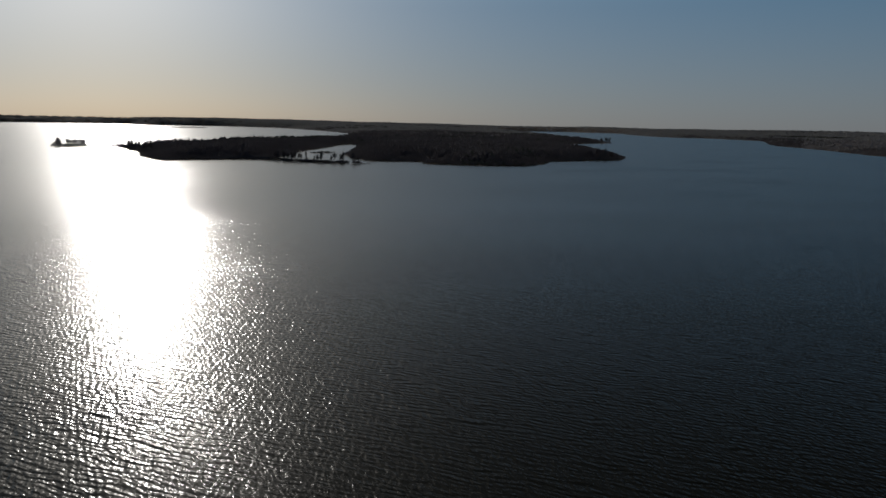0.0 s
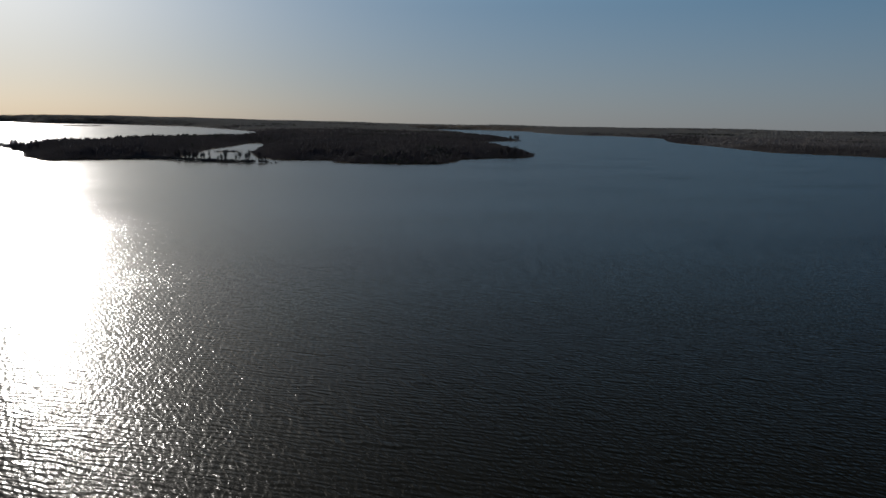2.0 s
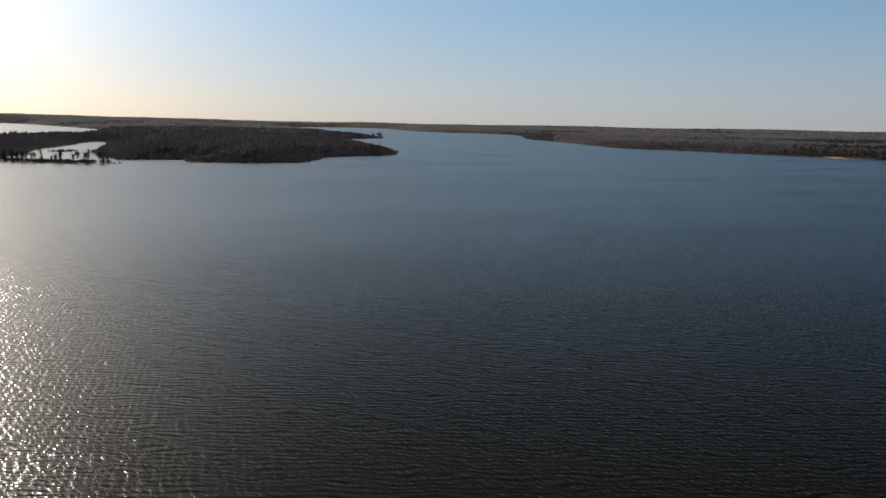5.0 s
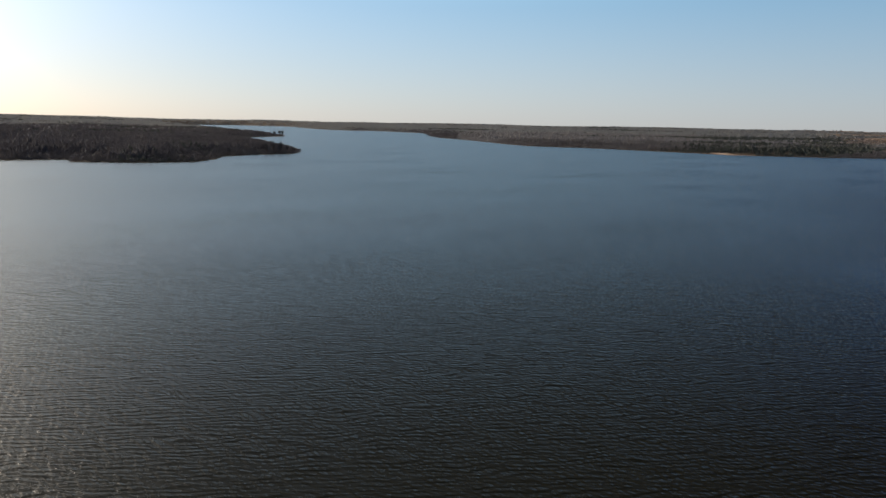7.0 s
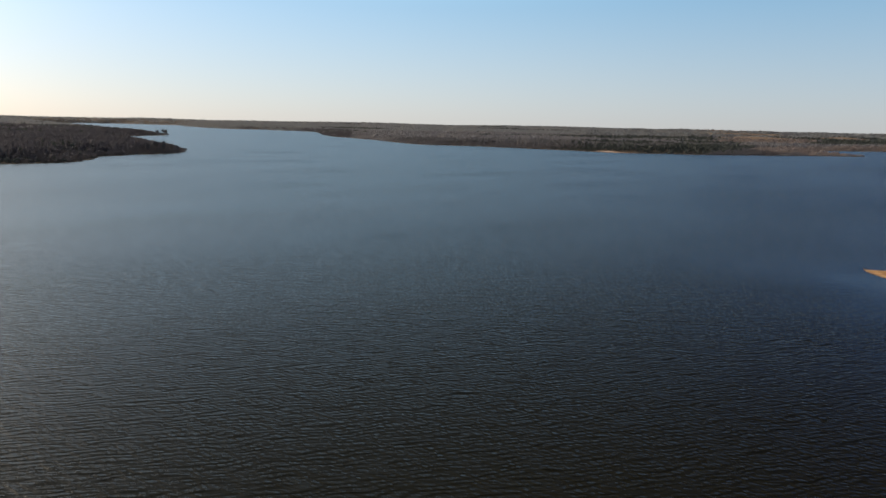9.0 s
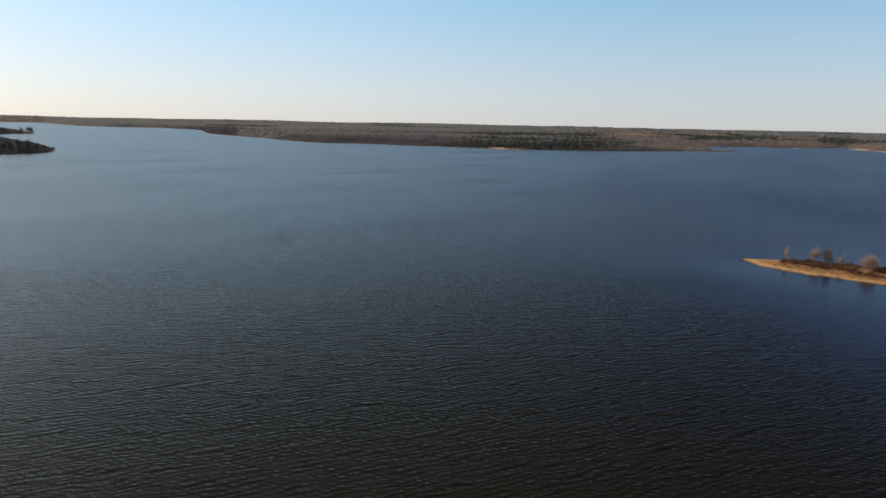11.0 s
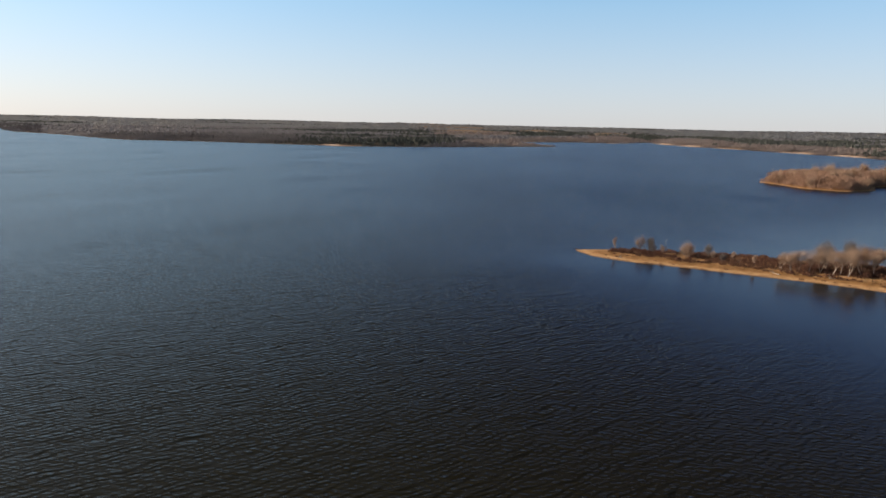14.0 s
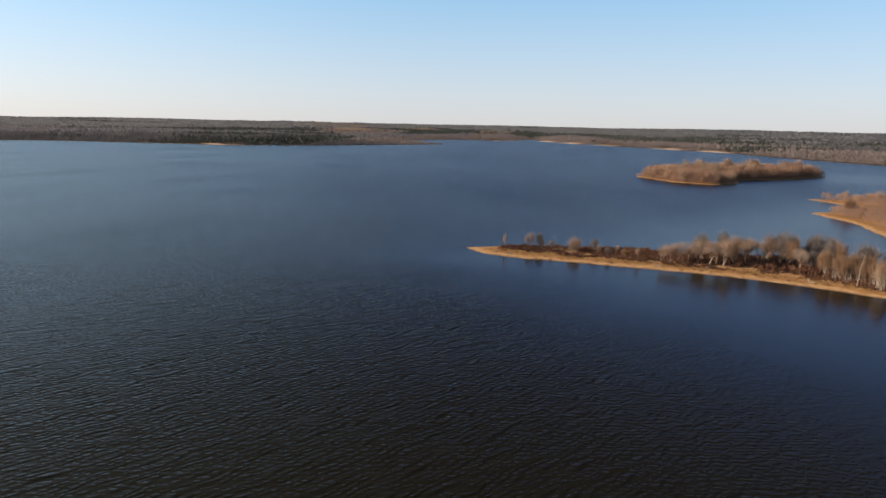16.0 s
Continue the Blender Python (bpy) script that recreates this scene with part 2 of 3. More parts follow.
gust = noise_tex(t, mapped(t, (0.006, 0.016, 1), radians(20)), 1.0, 2.0, 0.5)
calm = ramp(t, gust, [(0.3, (0.62, 0.62, 0.62)), (0.55, (0.85, 0.85, 0.85)), (0.72, (1.15, 1.15, 1.15))])
tilt = ripples(t, 52, 0.5, 0.16, 0.36)
tilt = vec(t, "ADD", tilt, ripples(t, 141, 0.2, 0.12, 0.66))
for way_, length_, steep_, seed_ in ((30, 0.9, 0.18, 7), (76, 0.76, 0.162, 11), (44, 0.56, 0.14, 5), (104, 0.95, 0.098, 13), (88, 0.4, 0.1, 3), (52, 1.9, 0.05, 9)):
    tilt = vec(t, "ADD", tilt, swell(t, way_, length_, steep_, seed_))
tilt = vec(t, "MULTIPLY", tilt, calm.outputs[0])
lee = t.nodes.new("ShaderNodeMapRange")  # quieter water in the lee of the spit
lee.interpolation_type = "SMOOTHSTEP"
lee.inputs["From Min"].default_value, lee.inputs["From Max"].default_value = 0, 85
lee.inputs["To Min"].default_value, lee.inputs["To Max"].default_value = 0.1, 1.0
where = t.nodes.new("ShaderNodeSeparateXYZ")
t.links.new(mapped(t), where.inputs[0])
wander = math_node(t, "MULTIPLY", math_node(t, "SUBTRACT", noise_tex(t, mapped(t), 0.05, 3.0), 0.5), 30.0)
off = math_node(t, "ABSOLUTE", math_node(t, "SUBTRACT", where.outputs[0], 190.0), 0.0)  # metres from the line of the spit
abeam = math_node(t, "MULTIPLY", math_node(t, "SUBTRACT", off, 40.0), 0.8)
t.links.new(math_node(t, "ADD", math_node(t, "ADD", where.outputs[1], abeam), wander), lee.inputs[0])
shelter = t.nodes.new("ShaderNodeMapRange")  # and a little towards the wooded point
shelter.interpolation_type = "SMOOTHSTEP"
shelter.inputs["From Min"].default_value, shelter.inputs["From Max"].default_value = 70, 320
shelter.inputs["To Min"].default_value, shelter.inputs["To Max"].default_value = 1.0, 0.7
t.links.new(math_node(t, "ADD", where.outputs[1], math_node(t, "MULTIPLY", wander, 2.0)), shelter.inputs[0])
# gusts roughen the open water in dark blotches
blotch = noise_tex(t, mapped(t, (1 / 120, 1 / 75, 1), radians(-25)), 1.0, 3.0, 0.55)
gusty = t.nodes.new("ShaderNodeMapRange")
gusty.interpolation_type = "SMOOTHSTEP"
gusty.inputs["From Min"].default_value, gusty.inputs["From Max"].default_value = 0.52, 0.66
t.links.new(blotch, gusty.inputs[0])
open_water = t.nodes.new("ShaderNodeMapRange")
open_water.inputs["From Min"].default_value, open_water.inputs["From Max"].default_value = 120, 300
t.links.new(where.outputs[0], open_water.inputs[0])
paw = math_node(t, "MULTIPLY", math_node(t, "MULTIPLY", gusty.outputs[0], open_water.outputs[0]), 0.55)
for x_, y_, long_, wide_, turn_, force_ in ((146, 173, 8, 3.5, -50, 0.3), (154, 176, 6, 5, -40, 0.45), (394, 14, 26, 16, 40, 1.0), (346, 46, 12, 7, 20, 0.7), (425, 80, 34, 14, 60, 0.6)):
    spot = t.nodes.new("ShaderNodeMapping")
    spot.vector_type = "TEXTURE"
    spot.inputs["Location"].default_value = (x_, y_, 0)
    spot.inputs["Rotation"].default_value = (0, 0, radians(turn_))
    spot.inputs["Scale"].default_value = (long_, wide_, 1)
    t.links.new(mapped(t), spot.inputs[0])
    reach = t.nodes.new("ShaderNodeVectorMath")
    reach.operation = "LENGTH"
    t.links.new(spot.outputs[0], reach.inputs[0])
    edge = t.nodes.new("ShaderNodeMapRange")
    edge.interpolation_type = "SMOOTHSTEP"
    edge.inputs["From Min"].default_value, edge.inputs["From Max"].default_value = 1.3, 0.3
    t.links.new(math_node(t, "ADD", reach.outputs["Value"], math_node(t, "MULTIPLY", wander, 0.04)), edge.inputs[0])
    paw = math_node(t, "MAXIMUM", paw, math_node(t, "MULTIPLY", edge.outputs[0], force_))
tilt = vec(t, "MULTIPLY", tilt, shelter.outputs[0])
# far out the waves run shorter and finer
offing = t.nodes.new("ShaderNodeVectorMath")
offing.operation = "LENGTH"
t.links.new(mapped(t), offing.inputs[0])
finer = t.nodes.new("ShaderNodeMapRange")
rougher = t.nodes.new("ShaderNodeMapRange")
for n_, low_, high_ in ((finer, 1.0, 0.7), (rougher, 0.185, 0.27)):
    n_.interpolation_type = "SMOOTHSTEP"
    for key, value in (("From Min", 120.0), ("From Max", 420.0), ("To Min", low_), ("To Max", high_)):
        n_.inputs[key].default_value = value
    t.links.new(offing.outputs["Value"], n_.inputs[0])
t.links.new(rougher.outputs[0], b.inputs["Roughness"])
tilt = vec(t, "MULTIPLY", tilt, finer.outputs[0])
steeper = t.nodes.new("ShaderNodeVectorMath")  # the steeper sides of the waves
steeper.operation = "SCALE"
steeper.inputs[0].default_value = (-0.013, -0.02, 0.0)
t.links.new(math_node(t, "ADD", math_node(t, "MULTIPLY", paw, 2.0), 1.0), steeper.inputs["Scale"])
tilt = vec(t, "ADD", tilt, steeper.outputs[0])
tilt = vec(t, "MULTIPLY", tilt, lee.outputs[0])
spot = t.nodes.new("ShaderNodeMapping")  # smooth water behind the island
spot.vector_type = "TEXTURE"
spot.inputs["Location"].default_value = (560, -165, 0)
spot.inputs["Scale"].default_value = (75, 55, 1)
t.links.new(mapped(t), spot.inputs[0])
reach = t.nodes.new("ShaderNodeVectorMath")
reach.operation = "LENGTH"
t.links.new(spot.outputs[0], reach.inputs[0])
glassy = t.nodes.new("ShaderNodeMapRange")
glassy.interpolation_type = "SMOOTHSTEP"
glassy.inputs["From Min"].default_value, glassy.inputs["From Max"].default_value = 0.4, 1.3
glassy.inputs["To Min"].default_value = 0.25
t.links.new(math_node(t, "ADD", reach.outputs["Value"], math_node(t, "MULTIPLY", wander, 0.03)), glassy.inputs[0])
tilt = vec(t, "MULTIPLY", tilt, glassy.outputs[0])
normal = vec(t, "NORMALIZE", vec(t, "ADD", tilt, (0.0, 0.0, 1.0)))
t.links.new(normal, b.inputs["Normal"])
t.links.new(normal, b.inputs["Coat Normal"])

bed_mat, t, b = material("lake_bed", 0.95, 0.1)
r = ramp(t, noise_tex(t, mapped(t), 0.02, 3.0), [(0.3, (0.05, 0.04, 0.028)), (0.7, (0.09, 0.075, 0.05))])
t.links.new(r.outputs[0], b.inputs["Base Color"])

# ---- the plan: shores in metres ----
FAR_SHORE = [(-2839, 3383), (-1955, 4038), (-1483, 4434), (-1130, 4536), (-836, 4599), (-765, 4250), (-654, 4010),
             (-366, 4165), (35, 3641), (184, 2632), (223, 2193), (170, 1828), (101, 1442)]
POINT_WEST = [(13, 1250), (-98, 1118), (-129, 946), (-162, 922), (-212, 943), (-176, 892), (-136, 774), (-121, 693),
              (-94, 620), (-72, 632), (-27, 647), (7, 626), (31, 602), (83, 580)]
INLET = [(66, 600), (32, 619), (2, 642), (-12, 662), (8, 694), (22, 780), (40, 870), (58, 925), (100, 1085), (122, 1105), (104, 960),
         (86, 850), (70, 765), (67, 691), (80, 633)]
POINT_EAST = [(128, 630), (122, 597), (167, 570), (212, 571), (246, 618), (260, 648), (368, 690), (440, 879), (476, 1062),
              (518, 1190), (476, 1224), (518, 1266), (595, 1326), (715, 1428), (740, 1496), (790, 1700)]
CHANNEL = [(978, 2465), (1065, 2825), (1105, 3570), (1445, 4335), (1789, 4243), (1932, 3752), (1693, 3261), (1488, 2618),
           (1493, 2346), (1581, 2406), (1522, 1998), (1104, 1423), (978, 1114), (842, 846)]
EAST_SHORE = [(890, 752), (897, 603), (892, 499), (984, 400), (1106, 330), (1197, 263), (1217, 280), (1275, 366),
              (1445, 391), (1603, 319), (1593, 219), (1820, 172), (1685, 152), (1511, 85), (1431, 32), (1346, -25),
              (1187, -110), (1138, -148), (983, -196), (887, -226), (809, -259), (680, -357), (646, -595), (1020, -1700), (1700, -4250)]
ISLAND = [(499, -8), (474, -18), (464, -40), (482, -60), (514, -65), (536, -99), (574, -130), (587, -140), (612, -128),
          (608, -94), (586, -60), (552, -17), (518, 4)]
CAPE = [(393, -67), (366, -80), (347, -89), (343, -78), (330, -52), (296, -60), (265, -57), (246, -63), (238, -107), (340, -159), (400, -107)]
SPIT = [(206.3, 66.2), (196.5, 58.3), (192, 47), (191, 35), (189, 26), (187, 14), (185, 3), (181, -7), (176, -17), (171, -25),
        (162, -51), (153, -94), (196, -110), (213, -41), (217, -26), (218, -6), (218, 15), (215, 37), (212, 53)]
ISLET = [(-257, 898), (-242, 899), (-215, 929), (-219, 937), (-246, 911)]
SHOAL = [(35, 786), (48, 790), (60, 794), (63, 802), (52, 803), (40, 798)]
BAR = [(-483, 2994), (-374, 3052), (-275, 3136), (-280, 3162), (-382, 3086)]
RIM = 4880.0
rim = [(RIM * math.sin(radians(a)), RIM * math.cos(radians(a))) for a in range(155, -41, -4)]
MAINLAND = FAR_SHORE + POINT_WEST + INLET + POINT_EAST + CHANNEL + EAST_SHORE + rim


def shoreline(ring, step, wobble, cut=0.13):
    """A closed outline with rounded corners, short steps and an uneven edge."""
    pts = []
    for a, c in zip(ring, ring[1:] + ring[:1]):
        a, c = np.array(a, float), np.array(c, float)
        pts += [a + (c - a) * cut, c + (a - c) * cut]
    out = []
    for a, c in zip(pts, pts[1:] + pts[:1]):
        length = np.linalg.norm(c - a)
        local = max(step, 0.006 * np.linalg.norm(a))
        n = max(1, int(length / local))
        side = np.array((a[1] - c[1], c[0] - a[0])) / max(length, 1e-6)
        for i in range(n):
            q = a + (c - a) * i / n
            w = noise.noise(Vector((q[0] / (local * 6), q[1] / (local * 6), 3.3))) + 0.6 * noise.noise(Vector((q[0] / (local * 2), q[1] / (local * 2), 7.1)))
            out.append(q + side * w * wobble * min(local / step, 6) * min(1, length / (6 * local) + 0.3))
    return np.array(out)


def inside(p, ring):
    hit = np.zeros(len(p), bool)
    for a, c in zip(ring, np.roll(ring, -1, 0)):
        if a[1] != c[1]:
            crosses = (a[1] > p[:, 1]) != (c[1] > p[:, 1])
            hit ^= crosses & (p[:, 0] < (c[0] - a[0]) * (p[:, 1] - a[1]) / (c[1] - a[1]) + a[0])
    return hit


def shore_distance(p, ring):
    best = np.full(len(p), 1e9)
    for a, c in zip(ring, np.roll(ring, -1, 0)):
        s = c - a
        k = np.clip(((p - a) @ s) / max(s @ s, 1e-9), 0, 1)
        best = np.minimum(best, np.hypot(*(p - a - k[:, None] * s).T))
    return best


def smooth(lo, hi, v):
    k = np.clip((v - lo) / float(hi - lo), 0, 1)
    return k * k * (3 - 2 * k)


def rolling(p, size):
    return np.array([noise.noise(Vector((x / size, y / size, 0.7))) for x, y in p])


CLEARINGS = [(2150, 300, 170, 80), (1990, 700, 80, 120), (2890, 1040, 200, 260), (2500, 620, 120, 90), (3600, 1430, 160, 200)]


def openness(p):
    o = np.zeros(len(p))
    for x, y, long, wide in CLEARINGS:
        o = np.maximum(o, smooth(1.25, 0.8, np.hypot((p[:, 0] - x) / long, (p[:, 1] - y) / wide)))
    return o


SANDY = [(1640, 150, 75), (1511, 85, 60), (1400, 10, 50), (1230, -85, 45), (1138, -148, 40), (921, 519, 34), (1590, 225, 30)]


def sandiness(p, d):
    s = np.zeros(len(p))
    for x, y, r in SANDY:
        s = np.maximum(s, smooth(r, r * 0.7, np.hypot(p[:, 0] - x, p[:, 1] - y)))
    return s * smooth(26, 14, d)


def land_height(p, d, hilly):
    z = -0.12 + (0.15 * np.minimum(d, 4) if hilly else 0.085 * np.minimum(d, 9)) + 1.6 * smooth(9, 70, d)
    if hilly:
        r = np.hypot(p[:, 0], p[:, 1])
        z = z + (24 + 9 * smooth(1200, -400, p[:, 0]) * smooth(0, 2000, p[:, 1]) + 6 * rolling(p, 700) + 3 * rolling(p, 220)) * smooth(2300, 4700, r) * smooth(0, 110, d) + 3 * smooth(60, 500, d) * (1 + rolling(p, 260))
        for x, y, long, wide in CLEARINGS:
            z = z + 15 * np.exp(-(((p[:, 0] - x) / (1.3 * long)) ** 2 + ((p[:, 1] - y) / (1.3 * wide)) ** 2))
        z = z + 3.2 * sandiness(p, d) * smooth(0, 30, d)
    return z


def land(name, ring, grid, hilly, label):
    from_shore = ring
    p = np.array(grid)
    p = p[inside(p, ring)]
    d = shore_distance(p, ring)
    p, d = p[d > 1.5], d[d > 1.5]
    pts = np.vstack([from_shore, p])
    depth = np.concatenate([np.zeros(len(ring)), d])
    if hilly:
        edge = np.hypot(*ring.T) > RIM - 60
        depth[: len(ring)][edge] = 400
    z = land_height(pts, depth, hilly)
    n = len(ring)
    from mathutils.geometry import delaunay_2d_cdt
    vs, _, fs, *_ = delaunay_2d_cdt([Vector(q) for q in pts], [], [list(range(n))], 1, 1e-4)
    near = {}
    for q, h in zip(pts, z):
        near[(round(q[0], 2), round(q[1], 2))] = h
    verts = [(q.x, q.y, near.get((round(q.x, 2), round(q.y, 2)), -0.1)) for q in vs]
    me = bpy.data.meshes.new(name)
    me.from_pydata(verts, [], fs)
    me.materials.append(land_mat)
    if hilly:
        flat = np.array([(q.x, q.y) for q in vs])
        me.attributes.new("sand", "FLOAT", "POINT").data.foreach_set("value", np.maximum(sandiness(flat, shore_distance(flat, ring)), 0.22 * openness(flat)).astype(np.float32))
        me.attributes.new("litter", "FLOAT", "POINT").data.foreach_set("value", np.full(len(flat), 1.0, np.float32))
    me.polygons.foreach_set("use_smooth", [True] * len(me.polygons))
    ob = tagged(new(name, me), label, "land", kind="structure")
    return ob


rng = np.random.default_rng(7)


def block_grid(ring, step):
    lo, hi = ring.min(0), ring.max(0)
    gx, gy = np.meshgrid(np.arange(lo[0], hi[0], step), np.arange(lo[1], hi[1], step))
    p = np.stack([gx.ravel(), gy.ravel()], 1)
    return p + rng.uniform(-0.35, 0.35, p.shape) * step


def polar_grid(r0, r1, a0, a1, side, deep):
    """Points whose spacing grows with their distance: side and deep are shares of it."""
    out = []
    r = r0
    while r < r1:
        n = max(2, int(radians(a1 - a0) / side))
        a = np.radians(a0 + (a1 - a0) * (np.arange(n) + rng.uniform(0, 1, n)) / n)
        q = r * (1 + deep * rng.uniform(-0.5, 0.5, n))
        out.append(np.stack([q * np.sin(a), q * np.cos(a)], 1))
        r *= 1 + deep
    return np.vstack(out)


ring_main = shoreline(MAINLAND, 6.0, 2.2)
ring_island = shoreline(ISLAND, 3.0, 1.2)
ring_cape = shoreline(CAPE, 3.0, 1.0)
ring_spit = shoreline(SPIT, 1.6, 0.45)
ring_islet = shoreline(ISLET, 2.5, 0.8)
ring_shoal = shoreline(SHOAL, 2.0, 0.6)
ring_bar = shoreline(BAR, 8.0, 2.0)
land("ground", ring_main, polar_grid(560, 4850, -38, 150, 0.02, 0.022), True, "wooded mainland ground with sandy lake shore")
land("ground_island", ring_island, block_grid(ring_island, 5), False, "low sandy island ground under bare trees")
land("ground_cape", ring_cape, block_grid(ring_cape, 5), False, "sandy forked headland beside the lake")
land("ground_spit", ring_spit, block_grid(ring_spit, 2.2), False, "narrow spit of tan sand in the lake")
land("ground_islet", ring_islet, block_grid(ring_islet, 4), False, "small low islet with bare trees")
land("ground_shoal", ring_shoal, block_grid(ring_shoal, 3), False, "low dark shoal inside the wooded inlet")
land("ground_bar", ring_bar, block_grid(ring_bar, 14), False, "thin far sandbar in the lake")


def disc(name, radius, z, mat, label, category):
    bm = bmesh.new()
    bmesh.ops.create_circle(bm, cap_ends=True, segments=96, radius=radius)
    me = bpy.data.meshes.new(name)
    bm.to_mesh(me)
    bm.free()
    me.materials.append(mat)
    ob = tagged(new(name, me), label, category, kind="structure")
    ob.location.z = z
    return ob


disc("water", 4900, 0.0, water_mat, "dark rippled lake water under a low sun", "water")
disc("lake_bed", 4895, -2.5, bed_mat, "dark silty lake bed under the water", "ground")


# ---- plants ----
def joined(name, pieces, mat):
    """One mesh from many (vertices, faces) pieces."""
    vs, fs, n = [], [], 0
    for v, f in pieces:
        vs.append(v)
        fs.append(np.asarray(f) + n)
        n += len(v)
    me = bpy.data.meshes.new(name)
    v, f = np.vstack(vs).astype(np.float32), np.vstack(fs).astype(np.int32)
    me.vertices.add(len(v))
    me.vertices.foreach_set("co", v.ravel())
    me.loops.add(f.size)
    me.loops.foreach_set("vertex_index", f.ravel())
    me.polygons.add(len(f))
    me.polygons.foreach_set("loop_start", np.arange(0, f.size, 3, dtype=np.int32))
    me.update(calc_edges=True)
    me.materials.append(mat)
    return me


def blades(n, seed, pointed=0.0, fine=1.0, tall=1.0):
    """A ragged crown of unit height and width: n leaning three-cornered sprays; pointed=1 gives a conifer."""
    r = np.random.default_rng(seed)
    v = []
    for i in range(n):
        h = r.uniform(0.12, 0.88) if pointed else 0.95 * r.uniform(0.05, 1) ** 0.7
        wide = (1 - 0.85 * h * pointed) * 0.5 * (1 if pointed else math.sqrt(max(0.05, 1 - (2 * h - 1.0) ** 2 * 0.85)))
        a = r.uniform(0, 2 * math.pi)
        c = np.array((math.cos(a) * wide * r.uniform(0.4, 1), math.sin(a) * wide * r.uniform(0.4, 1), h * 0.9))
        up = np.array((r.normal(0, 0.3), r.normal(0, 0.3), 1.0))
        up /= np.linalg.norm(up)
        b = r.uniform(0, 2 * math.pi)
        side = np.array((math.cos(b), math.sin(b), r.normal(0, 0.2)))
        s, k = fine * r.uniform(0.05, 0.11) * (n / 24) ** -0.5, tall * r.uniform(0.2, 0.42) * (n / 24) ** -0.3
        v += [c - side * s - up * k * 0.5, c + side * s - up * k * 0.5, c + up * k + side * r.normal(0, 0.05)]
    return np.array(v), np.arange(3 * n).reshape(-1, 3)


def stand(name, places, ground, sizes, widths, shapes, mat, label, category="trees"):
    pieces = []
    pick = rng.integers(0, len(shapes), len(places))
    turn = rng.uniform(0, 2 * math.pi, len(places))
    for (x, y), z, h, w, k, a in zip(places, ground, sizes, widths, pick, turn):
        v, f = shapes[k]
        c, s = math.cos(a), math.sin(a)
        pieces.append((np.stack([x + w * (v[:, 0] * c - v[:, 1] * s), y + w * (v[:, 0] * s + v[:, 1] * c), z + h * v[:, 2]], 1), f))
    ob = tagged(new(name, joined(name, pieces, mat)), label, category, kind="stuff")
    return ob


bare_shapes = [blades(10, i, 0.0, 2.1, 0.42) for i in range(8)]
fine_shapes = [blades(28, 20 + i, 0.0, 1.4, 0.6) for i in range(8)]
pine_shapes = [blades(13, 40 + i, 0.6, 1.9, 0.5) for i in range(6)]
p = polar_grid(565, 4820, -22, 116, 1 / 205, 1 / 120)
p = np.vstack([p, polar_grid(3500, 4820, -22, 14, 1 / 150, 1 / 260)])
p = p[inside(p, ring_main)]
d = shore_distance(p, ring_main)
far = np.hypot(*p.T)
point = (far < 1500) & (np.degrees(np.arctan2(p[:, 0], p[:, 1])) < 33)
keep = (d > np.where(point, 0.8, 1.5) + rng.uniform(0, 3, len(d))) & (sandiness(p, d) < 0.3)
keep &= openness(p) < 0.5 + 0.3 * rolling(p, 40)
strip = (np.abs((p[:, 0] + 25) * 0.533 + (p[:, 1] - 652) * 0.846) < 12) & (p[:, 0] > -34) & (p[:, 0] < 95) & (p[:, 1] < 670)
keep &= ~strip
p, d, far = p[keep], d[keep], far[keep]
z = land_height(p, d, True)
size = 8.5 * (1 + (0.13 - 0.08 * smooth(1800, 2800, far)) * rng.normal(0, 1, len(p)) + 0.22 * rolling(p, 90)).clip(0.55, 1.5) * (0.32 + 0.68 * smooth(0, 48, d))
heading = np.degrees(np.arctan2(p[:, 0], p[:, 1]))
piny = 0.5 * rolling(p, 420) + 0.6 * rolling(p, 170) + 0.2 * rolling(p, 60) + (0.1 + 0.3 * smooth(60, 250, d) - 0.5 * smooth(2000, 3000, far)) * smooth(45, 70, heading) - 0.25 + rng.normal(0, 0.06, len(p))
# the third grove adds dark pines in place of a shaded cliff
GROVES = [(1110, 462, 165, 65, 0.7), (2250, 540, 520, 150, 0.45), (1960, 185, 120, 60, 0.6), (1500, 900, 420, 90, 0.3), (1700, -120, 260, 120, 0.4), (1330, -190, 200, 90, 0.3)]
LOW = [(1330, 385, 230, 60), (1190, 320, 70, 45), (1800, 620, 200, 110)]
grove, scrub = np.zeros(len(p)), np.zeros(len(p))
for x, y, long, wide, more in GROVES:
    grove = np.maximum(grove, more * smooth(1.3, 0.7, np.hypot((p[:, 0] - x) / long, (p[:, 1] - y) / wide)))
for x, y, long, wide in LOW:
    scrub = np.maximum(scrub, smooth(1.3, 0.7, np.hypot((p[:, 0] - x) / long, (p[:, 1] - y) / wide)))
piny = piny + grove - 0.6 * scrub
size = size * (1 - 0.45 * scrub)
pine = piny > 0.12
width = np.maximum(far / 165, 5.0) * (1 + 0.2 * rng.normal(0, 1, len(p))).clip(0.6, 1.5)
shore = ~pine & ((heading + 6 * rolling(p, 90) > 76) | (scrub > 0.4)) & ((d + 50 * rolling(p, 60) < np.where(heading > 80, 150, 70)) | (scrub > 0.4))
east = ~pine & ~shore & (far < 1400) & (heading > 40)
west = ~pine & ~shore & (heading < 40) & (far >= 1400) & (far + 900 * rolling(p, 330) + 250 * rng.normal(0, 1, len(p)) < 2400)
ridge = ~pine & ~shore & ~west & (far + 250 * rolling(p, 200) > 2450)
